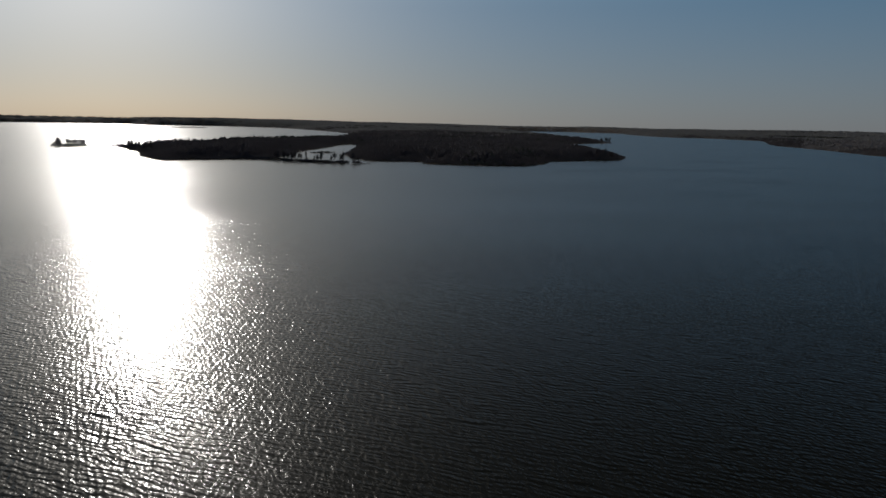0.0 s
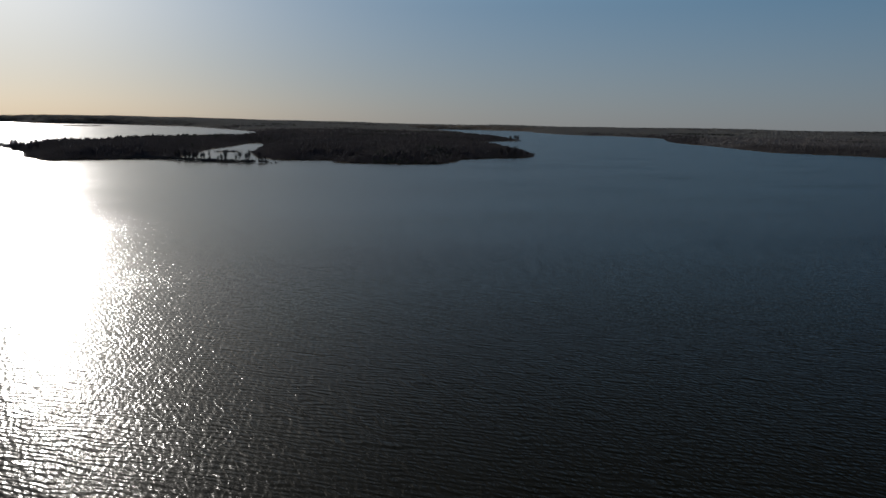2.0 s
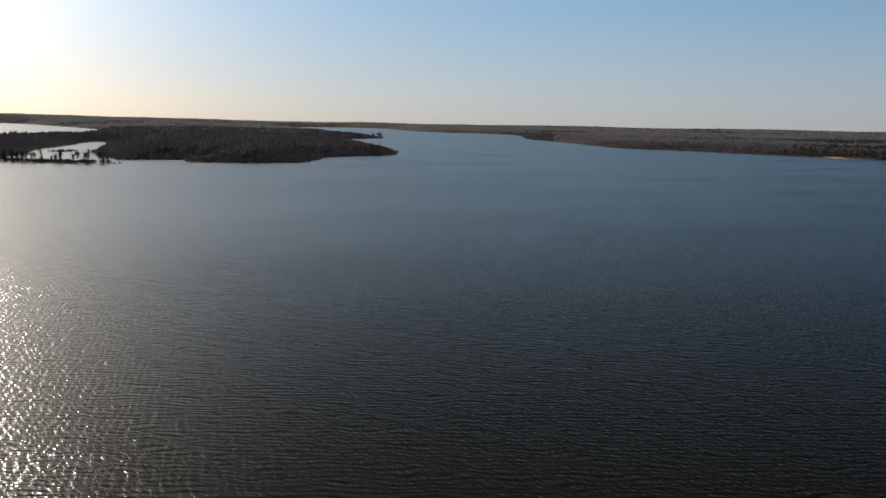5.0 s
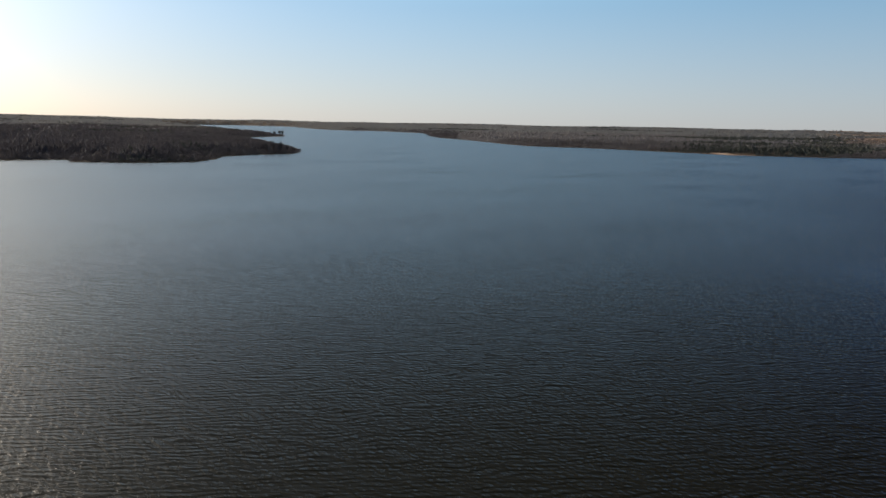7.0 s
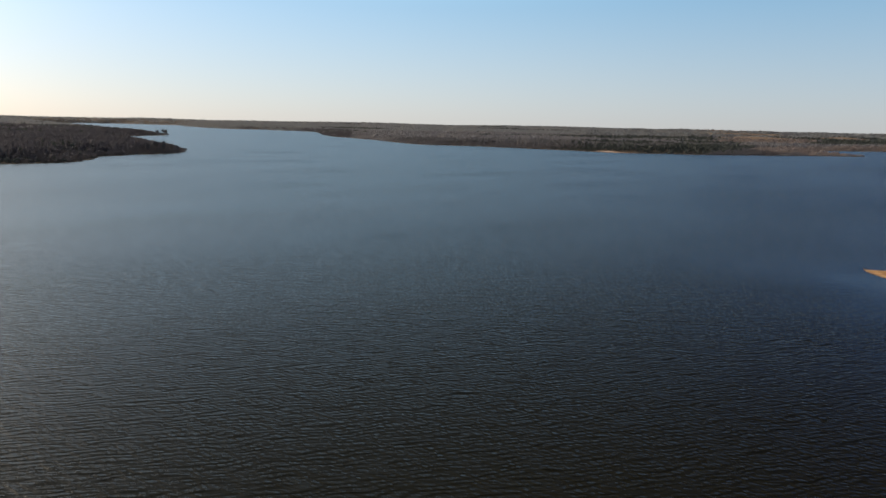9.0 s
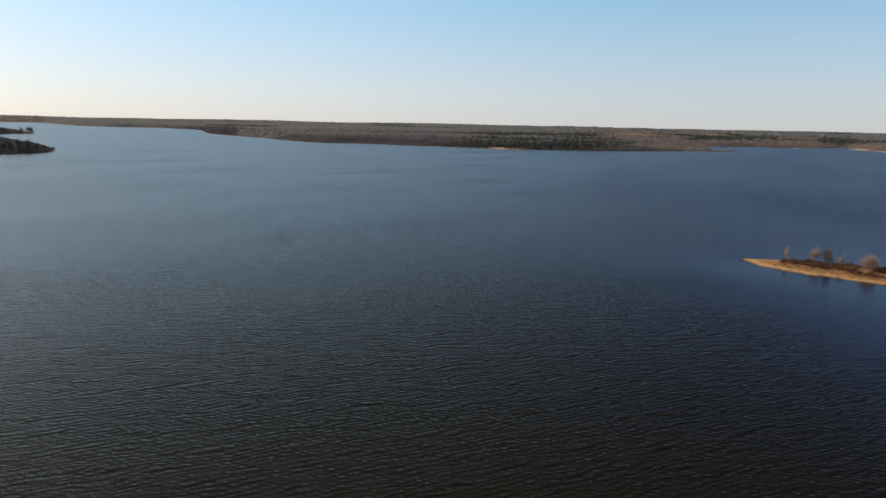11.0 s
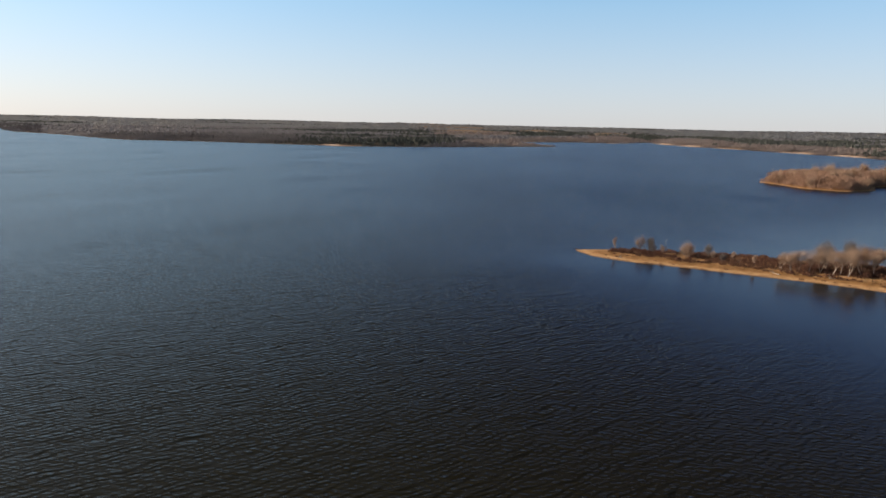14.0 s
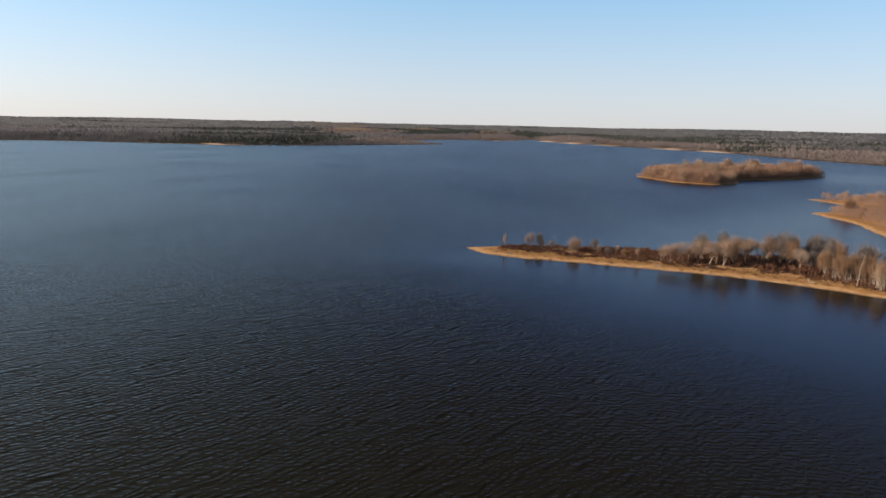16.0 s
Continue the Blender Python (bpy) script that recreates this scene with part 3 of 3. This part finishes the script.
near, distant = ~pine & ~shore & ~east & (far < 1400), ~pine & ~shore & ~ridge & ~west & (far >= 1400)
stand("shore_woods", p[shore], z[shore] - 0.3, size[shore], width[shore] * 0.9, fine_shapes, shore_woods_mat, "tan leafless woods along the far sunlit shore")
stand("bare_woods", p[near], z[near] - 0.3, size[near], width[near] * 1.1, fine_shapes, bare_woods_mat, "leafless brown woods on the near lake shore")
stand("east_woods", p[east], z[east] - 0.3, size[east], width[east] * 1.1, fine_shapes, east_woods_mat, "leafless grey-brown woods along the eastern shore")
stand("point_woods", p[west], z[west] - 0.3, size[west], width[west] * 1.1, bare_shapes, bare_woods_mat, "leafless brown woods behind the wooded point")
# the two farthest bare stands have distance haze put into their colour
stand("distant_woods", p[distant], z[distant] - 0.3, size[distant], width[distant] * 1.1, bare_shapes, hazed_woods_mat, "leafless grey-brown woods covering the far land, paled for haze")
stand("ridge_woods", p[ridge], z[ridge] - 0.3, size[ridge], width[ridge] * 1.1, bare_shapes, hazed_ridge_woods_mat, "grey-green woods on the far ridge, paled for haze")
stand("pine_woods", p[pine], z[pine] - 0.3, size[pine] * 1.15, width[pine] * 0.8, pine_shapes, pine_woods_mat, "dark green pine woods behind the lake shore")


def part(name, mesh, parent, label=""):
    ob = new(name, mesh)
    ob.parent = parent
    return tagged(ob, label)


def tube(points, radii, sides=5):
    """A tapered limb along points, as triangles."""
    pts = [Vector(q) for q in points]
    v, f = [], []
    for i, (q, r) in enumerate(zip(pts, radii)):
        way = (pts[min(i + 1, len(pts) - 1)] - pts[max(i - 1, 0)]).normalized()
        side = way.cross(Vector((0.31, 0.87, 0.12))).normalized()
        over = way.cross(side)
        v += [q + (side * math.cos(a) + over * math.sin(a)) * r for a in (2 * math.pi * k / sides for k in range(sides))]
    for i in range(len(pts) - 1):
        for k in range(sides):
            a, b2 = i * sides + k, i * sides + (k + 1) % sides
            f += [(a, b2, b2 + sides), (a, b2 + sides, a + sides)]
    return np.array([tuple(q) for q in v]), np.array(f)


def tree_pieces(seed, height, spread, twigs, stems=1, fork=0.3):
    """Trunk and limbs as tubes, and the crown as many fine sprays of twigs at the limbs' ends."""
    r = random.Random(seed)
    limbs, buds = [], []

    def grow(at, way, length, radius, depth):
        pts, radii, q, w = [at], [radius], Vector(at), Vector(way)
        for i in range(3):
            w = (w + Vector((r.gauss(0, 0.16), r.gauss(0, 0.16), 0.12))).normalized()
            q = q + w * length / 3
            pts.append(q.copy())
            radii.append(radius * (1 - 0.2 * (i + 1)))
        limbs[-1][1 if depth else 0].append(tube(pts, radii, (6, 4, 3, 3)[depth]))
        if depth >= 1:
            buds.extend((p_, w.copy(), depth) for p_ in pts[1:])
        if depth < (3 if stems < 2 else 2):
            for k in range(r.choice((3, 4)) if depth == 0 else r.choice((2, 3, 3))):
                a = r.uniform(0, 2 * math.pi)
                out = Vector((math.cos(a), math.sin(a), 0)) * r.uniform(0.45, 1.0) * spread
                base = pts[3] if k < 2 else pts[2].lerp(pts[3], r.uniform(0, 1))
                grow(base, (w + out).normalized(), length * r.uniform(0.55, 0.85), radii[3] * r.uniform(0.55, 0.75), depth + 1)

    for s_ in range(stems):
        limbs.append(([], []))
        lean = Vector((r.gauss(0, 0.12 + 0.15 * (stems > 1)), r.gauss(0, 0.12 + 0.15 * (stems > 1)), 1)).normalized()
        grow(Vector((r.gauss(0, 0.15 * (stems - 1)), r.gauss(0, 0.15 * (stems - 1)), -0.4)), lean, height * fork, height * 0.019, 0)
    top = max(p_[2] for p_, _, _ in buds)
    k = height * 0.93 / top
    v, f = [], []
    for i in range(twigs):
        p_, w, depth = r.choice(buds)
        p_ = Vector(p_) + Vector((r.gauss(0, 1), r.gauss(0, 1), r.gauss(0, 1))) * height * 0.065
        way = (w * 0.6 + Vector((r.gauss(0, 0.6), r.gauss(0, 0.6), r.gauss(0.35, 0.5)))).normalized()
        long = height * r.uniform(0.04, 0.11)
        side = way.cross(Vector((r.gauss(0, 1), r.gauss(0, 1), r.gauss(0, 1)))).normalized() * height * (3200 / twigs) ** 0.5 * r.uniform(0.0013, 0.0025)
        tip = p_ + way * long
        n = len(v)
        v += [tuple(p_ - side), tuple(p_ + side), tuple(tip)]
        f.append((n, n + 1, n + 2))
    limbs = [tuple([(w_ * (1, 1, k), f_) for w_, f_ in kind_] for kind_ in stem) for stem in limbs]
    return limbs, [(np.array(v) * (1, 1, k), np.array(f))]


def bare_tree(seed, spread, twigs, stems, twig_mat, bark, label, fork=0.3):
    """A leafless tree one metre per unit, 8 m high, standing at the origin."""
    root = tagged(new("bare_tree"), label, "tree")
    limbs, spray = tree_pieces(seed, 8.0, spread, twigs, stems, fork)
    for wood, boughs in limbs:
        part("trunk", joined("trunk", wood, bark), root)
        part("branches", joined("branches", boughs, bark), root)
    part("crown", joined("crown", spray, twig_mat), root)
    return root


def shrub(seed, mat, label):
    root = tagged(new("shrub"), label, "shrub")
    r = random.Random(seed)
    stems = []
    for i in range(9):
        a = r.uniform(0, 6.28)
        w = Vector((math.cos(a) * r.uniform(0.1, 0.7), math.sin(a) * r.uniform(0.1, 0.7), 1)).normalized()
        stems.append(tube([Vector((0, 0, -0.1)), w * 0.5, w * 1.0 + Vector((0, 0, 0.1))], [0.03, 0.02, 0.01], 4))
    part("stem", joined("stem", stems, bark_mat), root)
    v, f = blades(260, seed)
    part("crown", joined("crown", [(v * (1.9, 1.9, 1.5), f)], mat), root)
    return root


def snag(seed):
    """A dead, bleached tree: a leaning trunk with a few broken limbs."""
    root = tagged(new("dead_tree"), "bleached leaning dead tree with broken limbs", "tree")
    r = random.Random(seed)
    pieces = []
    q = Vector((0, 0, -0.3))
    pts, w = [q], Vector((0.16, 0.05, 1)).normalized()
    for i in range(6):
        w = (w + Vector((r.gauss(0, 0.1), r.gauss(0, 0.1), 0.05))).normalized()
        q = q + w * 1.35
        pts.append(q)
    pieces.append(tube(pts, [0.13, 0.12, 0.105, 0.09, 0.07, 0.05, 0.03], 6))
    part("trunk", joined("trunk", pieces, bleached_mat), root)
    for i in range(6):
        a = r.uniform(0, 6.28)
        b0 = pts[2].lerp(pts[6], r.uniform(0.1, 0.9))
        w = Vector((math.cos(a), math.sin(a), r.uniform(0.2, 0.9))).normalized()
        part("limb", joined("limb", [tube([b0, b0 + w * 0.7, b0 + w * r.uniform(1.1, 2.0) + Vector((0, 0, 0.2))], [0.07, 0.05, 0.02], 4)], bleached_mat), root)
    return root


def log(seed, long):
    r = random.Random(seed)
    pts = [Vector((long * (i / 5 - 0.5), r.gauss(0, 0.12), 0.1 + abs(r.gauss(0, 0.05)))) for i in range(6)]
    pieces = [tube(pts, [0.13, 0.14, 0.12, 0.1, 0.08, 0.04], 6)]
    for i in range(3):
        b0 = pts[r.choice((2, 3, 4))]
        w = Vector((r.gauss(0.4, 0.4), r.gauss(0, 0.7), r.uniform(0.3, 1))).normalized()
        pieces.append(tube([b0, b0 + w * 0.5, b0 + w * r.uniform(0.7, 1.4)], [0.07, 0.05, 0.02], 4))
    me = joined("driftwood_log", pieces, bleached_mat)
    return tagged(new("driftwood_log", me), "bleached driftwood log lying on tan sand", "driftwood")


TAN = "bare tree with fine tan twigs in low sun"
RUST = "bare tree with rust-brown twigs in low sun"
GREY = "bare dark grey-brown tree with a thin crown"
kinds = {
    "tan": [bare_tree(1, 0.6, 6400, 1, twig_tan, pale_bark_mat, TAN, 0.55), bare_tree(2, 0.55, 6400, 2, twig_tan, pale_bark_mat, TAN, 0.52), bare_tree(3, 0.6, 6400, 2, twig_tan, pale_bark_mat, TAN, 0.5)],
    "sapling": [bare_tree(21, 0.2, 2400, 5, twig_tan, pale_bark_mat, "slim bare saplings with pale stems in low sun", 0.42), bare_tree(22, 0.18, 2400, 6, twig_rust, pale_bark_mat, "slim bare saplings with rusty twigs", 0.4)],
    "slim": [bare_tree(31, 0.34, 5200, 1, twig_tan, bark_mat, TAN, 0.36), bare_tree(32, 0.36, 5200, 2, twig_tan, bark_mat, TAN, 0.33)],
    "low tan": [bare_tree(8, 0.42, 5200, 2, twig_tan, bark_mat, TAN, 0.22), bare_tree(9, 0.4, 5200, 3, twig_tan, bark_mat, TAN, 0.2)],
    "rust": [bare_tree(4, 0.5, 5200, 3, twig_rust, bark_mat, RUST, 0.34), bare_tree(5, 0.45, 5200, 4, twig_rust, bark_mat, RUST, 0.32)],
    "grey": [bare_tree(6, 0.5, 5200, 2, twig_grey, bark_mat, GREY, 0.22), bare_tree(7, 0.45, 5200, 3, twig_grey, bark_mat, GREY, 0.22)],
    "far tan": [bare_tree(11, 0.5, 2200, 2, twig_tan, bark_mat, TAN, 0.2), bare_tree(12, 0.5, 2200, 3, twig_tan, bark_mat, TAN, 0.2)],
    "far rust": [bare_tree(13, 0.5, 2200, 3, twig_rust, bark_mat, RUST, 0.2)],
    "far grey": [bare_tree(14, 0.45, 1600, 1, twig_grey, bark_mat, GREY, 0.22), bare_tree(15, 0.45, 1600, 2, twig_grey, bark_mat, GREY, 0.2)],
}
crown_width = {}
for trees in kinds.values():
    for tree in trees:
        crown = [c for c in tree.children if c.name.startswith("crown")][0]
        xy = np.array([(v_.co.x, v_.co.y) for v_ in crown.data.vertices])
        crown_width[tree.name] = float(np.percentile(np.hypot(*xy.T), 88)) * 2
used = set()


def spot_height(x, y, ring, hilly=False):
    q = np.array([(x, y)])
    return float(land_height(q, shore_distance(q, ring), hilly)[0])


def replica(ob, m):
    """A copy at exactly the pose m, whatever the size of the first one."""
    return copy_thing(ob, m @ Matrix.Diagonal((1 / ob.scale.x, 1 / ob.scale.y, 1 / ob.scale.z, 1)))


def plant(kind, x, y, ring, height, width, turn, group, hilly=False):
    trees = kinds[kind]
    tree = trees[int(abs(x * 7.3 + y * 3.1)) % len(trees)]
    wide = width / crown_width[tree.name]
    m = pose(x, y, spot_height(x, y, ring, hilly), 0, 0, turn) @ Matrix.Diagonal((wide, wide, height / 8.0, 1))
    if tree.name in used:
        ob = replica(tree, m)
    else:
        used.add(tree.name)
        ob = tree
        ob.matrix_basis = m
    return tagged(ob, group=group)


# ---- the spit: x, y, height, crown width ----
SPIT_TIP = [(203.9, 52.2, 3.7, 1.8), (206.1, 45.5, 4.1, 3.3), (205.8, 43.5, 2.4, 1.5), (205.8, 40.7, 2.4, 2.1), (206.6, 35.6, 1.5, 1.5),
            (204.0, 34.8, 3.5, 3.7), (205.9, 29.7, 3.0, 2.1), (203.3, 24.6, 2.3, 1.7), (199.7, 23.1, 1.9, 1.4), (197.0, 19.5, 2.8, 2.0),
            (206.4, 44.4, 3.6, 2.0), (203.0, 28.4, 2.2, 1.8), (200.5, 27.0, 2.0, 1.6)]
SPIT_ROOT = [(196.5, 10.4, 4.8, 3.2), (197.5, 6.0, 5.4, 3.4), (196.0, 2.2, 6.4, 3.6), (197.2, -4.4, 6.4, 3.8), (198.5, -8.0, 6.2, 3.6), (197.0, 14.7, 4.5, 5.7), (196.3, 12.0, 5.2, 4.9), (196.8, 8.1, 5.1, 4.3), (195.4, 3.5, 6.4, 5.7), (194.8, 0.9, 7.3, 6.4),
             (196.4, -2.2, 6.6, 5.0), (201.0, -5.3, 5.9, 3.7), (203.4, -10.5, 7.0, 4.9), (202.7, -15.4, 7.2, 7.5), (192.3, -15.1, 6.1, 3.1),
             (206.9, -21.6, 6.5, 6.2), (188.5, -19.8, 6.2, 3.4), (185.5, -22.8, 6.6, 3.0), (191.1, -28.6, 6.5, 4.4), (178.8, -27.5, 6.4, 3.2)]
mood = ["slim", "slim", "grey", "slim", "grey", "low tan", "grey", "slim", "rust", "slim", "grey", "slim", "grey"]
for i, (x, y, h, w) in enumerate(SPIT_TIP):
    plant(mood[i], x, y, ring_spit, h * 0.98, w * 1.1, 37 * i, "trees on the sand spit")
mood = ["tan", "tan", "tan", "tan", "tan", "tan", "tan", "tan", "tan", "tan", "tan", "tan", "rust", "grey", "tan", "grey", "rust", "sapling", "grey", "sapling"]
for i, (x, y, h, w) in enumerate(SPIT_ROOT):
    plant(mood[i], x, y, ring_spit, h * 0.95, w * 1.05, 53 * i, "trees on the sand spit")
r = random.Random(11)
for i in range(60):
    y = r.uniform(-62, 6)
    front, back = (187 + 0.45 * min(y, 0) + 9, 212 + 0.04 * y)
    x = r.uniform(front + 4, back)
    plant(r.choice(("tan", "grey", "rust", "rust", "tan")), x, y, ring_spit, r.uniform(3.6, 6.2), r.uniform(2.5, 4.2), r.uniform(0, 360), "trees on the sand spit")
# close rows of slim saplings near the water at the wide end
for i in range(34):
    k = i / 33
    x, y = 188.5 - 15.5 * k + r.uniform(-1.0, 4.5), -19.0 - 14.0 * k + r.uniform(-2.0, 2.0)
    plant(r.choice(("sapling", "sapling", "rust")), x, y, ring_spit, r.uniform(3.8, 6.2), r.uniform(1.8, 3.0), r.uniform(0, 360), "saplings on the sand spit")

shrubs = [shrub(s_, brush_mat, "dark rust-brown leafless shrub on the sand spit") for s_ in (1, 2, 3)]
for i in range(170):
    y = r.uniform(-60, 52)
    front = (193 if y > 20 else 190 + 0.15 * (y + 10)) + (0.4 * (y + 5) if y < -5 else 0) + (8 if y > 20 else 7)
    x = min(r.uniform(front, front + 13), 213 if y < 40 else 209)
    k = r.uniform(0.45, 0.9) if y > 8 else r.uniform(0.6, 1.3)
    m = pose(x, y, spot_height(x, y, ring_spit), 0, 0, r.uniform(0, 360)) @ Matrix.Diagonal((k * r.uniform(0.9, 1.5), k * r.uniform(0.9, 1.5), k * 0.9, 1))
    if i < 3:
        ob = shrubs[i]
        ob.matrix_basis = m
    else:
        ob = replica(shrubs[i % 3], m)
    tagged(ob, group="shrubs on the sand spit")

dead = snag(3)
dead.matrix_basis = pose(180.5, -22.9, spot_height(180.5, -22.9, ring_spit), 0, 0, 250)
replica(dead, pose(207.0, 39.8, spot_height(207, 39.8, ring_spit)) @ Matrix.Diagonal((0.4, 0.4, 0.5, 1)))
replica(dead, pose(199.0, -9.0, spot_height(199, -9, ring_spit), 0, 0, 100) @ Matrix.Diagonal((0.7, 0.7, 0.6, 1)))
for i, (x, y, turn, long) in enumerate(((192.5, 15.5, 40, 2.6), (191.5, 4.5, 110, 1.8), (197.5, 50.5, 60, 1.6), (183.0, -15.0, 20, 2.2))):
    ob = log(i, long)
    ob.matrix_basis = pose(x, y, spot_height(x, y, ring_spit) - 0.05, 0, 0, turn)
    tagged(ob, group="driftwood logs")

# ---- the island, the headland and the islet ----
def fill(ring, count, inset, low, high, kinds_here, group, seed, taper=0.4):
    r = random.Random(seed)
    q = block_grid(ring, 1.0)
    q = q[inside(q, ring)]
    d = shore_distance(q, ring)
    q, d = q[d > inset], d[d > inset]
    edge_of = {tuple(at): far_in for at, far_in in zip(q, d)}
    for i in range(count):
        x, y = q[r.randrange(len(q))]
        h = r.uniform(low, high) * (1 - taper + taper * float(smooth(2, 16, edge_of[(x, y)])))
        plant(r.choice(kinds_here), x, y, ring, h, h * r.uniform(0.6, 0.85), r.uniform(0, 360), group)


def brush(name, ring, step, inset, least, most, mat, label, shapes):
    q = block_grid(ring, step)
    q = q[inside(q, ring)]
    d = shore_distance(q, ring)
    q, d = q[d > inset], d[d > inset]
    h = rng.uniform(least, most, len(q))
    stand(name, q, land_height(q, d, False) - 0.1, h, np.maximum(h * rng.uniform(0.8, 1.6, len(q)), step * 1.1), shapes, mat, label, "shrubs")


leafy = [blades(260, 60 + i, 0.0, 0.5, 0.8) for i in range(6)]
bushy = [blades(90, 70 + i, 0.0, 0.7) for i in range(6)]
low = [blades(44, 80 + i) for i in range(6)]
tufts = [blades(22, 85 + i) for i in range(6)]
thick = [blades(60, 90 + i, 0.0, 1.3) for i in range(6)]
fill(ring_island, 62, 3.5, 6.5, 10.0, ("far tan", "far tan", "far rust"), "trees on the island", 21)
brush("island_woods", ring_island, 3.4, 5.5, 5.0, 8.5, thicket_mat, "tan leafless trees standing close on the island", leafy)
brush("island_brush", ring_island, 3.0, 2.8, 1.5, 5.0, thicket_mat, "tan leafless brush covering the island", leafy)
fill(ring_cape, 45, 9, 4.0, 7.0, ("far tan", "far rust", "far tan"), "trees on the headland", 22)
brush("headland_brush", ring_cape, 3.0, 6.5, 1.2, 4.2, thicket_mat, "tan leafless brush on the headland", leafy)
fill(ring_islet, 14, 2.0, 5.5, 9.5, ("far grey",), "trees on the islet", 23, 0.0)
q = block_grid(ring_spit, 1.0)  # it thickens away from the lake side and reaches the back shore
q = q[inside(q, ring_spit)]
d = shore_distance(q, ring_spit)
keep = (d > 1.2) & ((d > 7.2 + 1.8 * rolling(q, 9)) | (q[:, 0] > 203)) & (q[:, 1] < 54) & (rolling(q, 5) > -0.28)
q, d = q[keep], d[keep]
h = rng.uniform(0.35, 0.85, len(q)) * (1 + 0.9 * smooth(12, -4, q[:, 1]) * (d > 11))
stand("spit_brush", q, land_height(q, d, False) - 0.1, h, np.maximum(h * rng.uniform(0.9, 1.6, len(q)), 1.2), thick, brush_mat, "low rust-brown undergrowth along the sand spit", "shrubs")
brush("spit_grass", ring_spit, 1.2, 5.5, 0.1, 0.3, grass_mat, "tufts of dry grass on the sand spit", tufts)
brush("shoal_brush", ring_shoal, 2.2, 0.6, 0.8, 2.6, twig_grey, "low dark brush on the shoal in the inlet", bushy)
q = block_grid(ring_spit, 1.5)
q = q[inside(q, ring_spit)]
d = shore_distance(q, ring_spit)
keep = (d > 1.6) & (d < 7.5) & (rng.uniform(0, 1, len(q)) < 0.3) & (rolling(q, 6) > -0.05)
h = rng.uniform(0.1, 0.4, keep.sum())
stand("drift_debris", q[keep], land_height(q[keep], d[keep], False) - 0.03, h, h * rng.uniform(1.5, 4.0, len(h)), low, brush_mat, "dark washed-up twigs scattered on the sand", "debris")
brush("bar_brush", ring_bar, 9.0, 2.0, 2.0, 4.5, twig_grey, "low dark brush along the far sandbar", low)
brush("islet_brush", ring_islet, 2.4, 1.0, 1.5, 4.5, twig_grey, "dark leafless brush on the small islet", bushy)

q = np.stack([rng.uniform(-40, 100, 2600), rng.uniform(585, 672, 2600)], 1)
q = q[inside(q, ring_main) & (np.abs((q[:, 0] + 25) * 0.533 + (q[:, 1] - 652) * 0.846) < 11)]
d = shore_distance(q, ring_main)
q, d = q[d > 0.5], d[d > 0.5]
h = rng.uniform(0.8, 2.6, len(q))
stand("strip_brush", q, land_height(q, d, True) - 0.1, h, h * rng.uniform(1.0, 1.8, len(q)), low, twig_grey, "low dark leafless brush on the inlet strip", "shrubs")

# slim trees on the strip of land between the inlet and the lake
r = random.Random(31)
for i in range(26):
    k = r.uniform(0, 1)
    x, y = -2 + 74 * k + r.gauss(0, 1.0), 639 - 47 * k - 6 * math.sin(k * 3.1) + r.gauss(0, 1.5)
    if inside(np.array([(x, y)]), ring_main)[0]:
        plant("far grey", x, y, ring_main, r.uniform(3.5, 8.5), r.uniform(2.0, 4.5), r.uniform(0, 360), "trees on the inlet strip", True)
# scattered trees along the low western end of the wooded point
for i in range(30):
    k = r.uniform(0, 1)
    x, y = -132 - 66 * k + r.gauss(0, 5), 800 + 125 * k + r.gauss(0, 8)
    if inside(np.array([(x, y)]), ring_main)[0]:
        plant("far grey", x, y, ring_main, r.uniform(5.0, 10.5) * (1.1 - 0.5 * k), r.uniform(3.0, 5.5), r.uniform(0, 360), "trees on the wooded point", True)
# and round the tips of the wooded point
for x, y, h, w in ((352, 690, 5.5, 4), (345, 691, 7, 5), (336, 688, 9.5, 6.5), (330, 694, 10.5, 7), (322, 690, 8, 6), (700, 1418, 10, 8), (690, 1412, 11, 9), (676, 1402, 9, 8)):
    plant("far grey", x, y, ring_main, h * 1.05, w, x * 3, "trees on the wooded point", True)
for trees in kinds.values():
    for tree in trees:
        if tree.name not in used:
            for ob in (*tree.children, tree):
                bpy.data.objects.remove(ob)
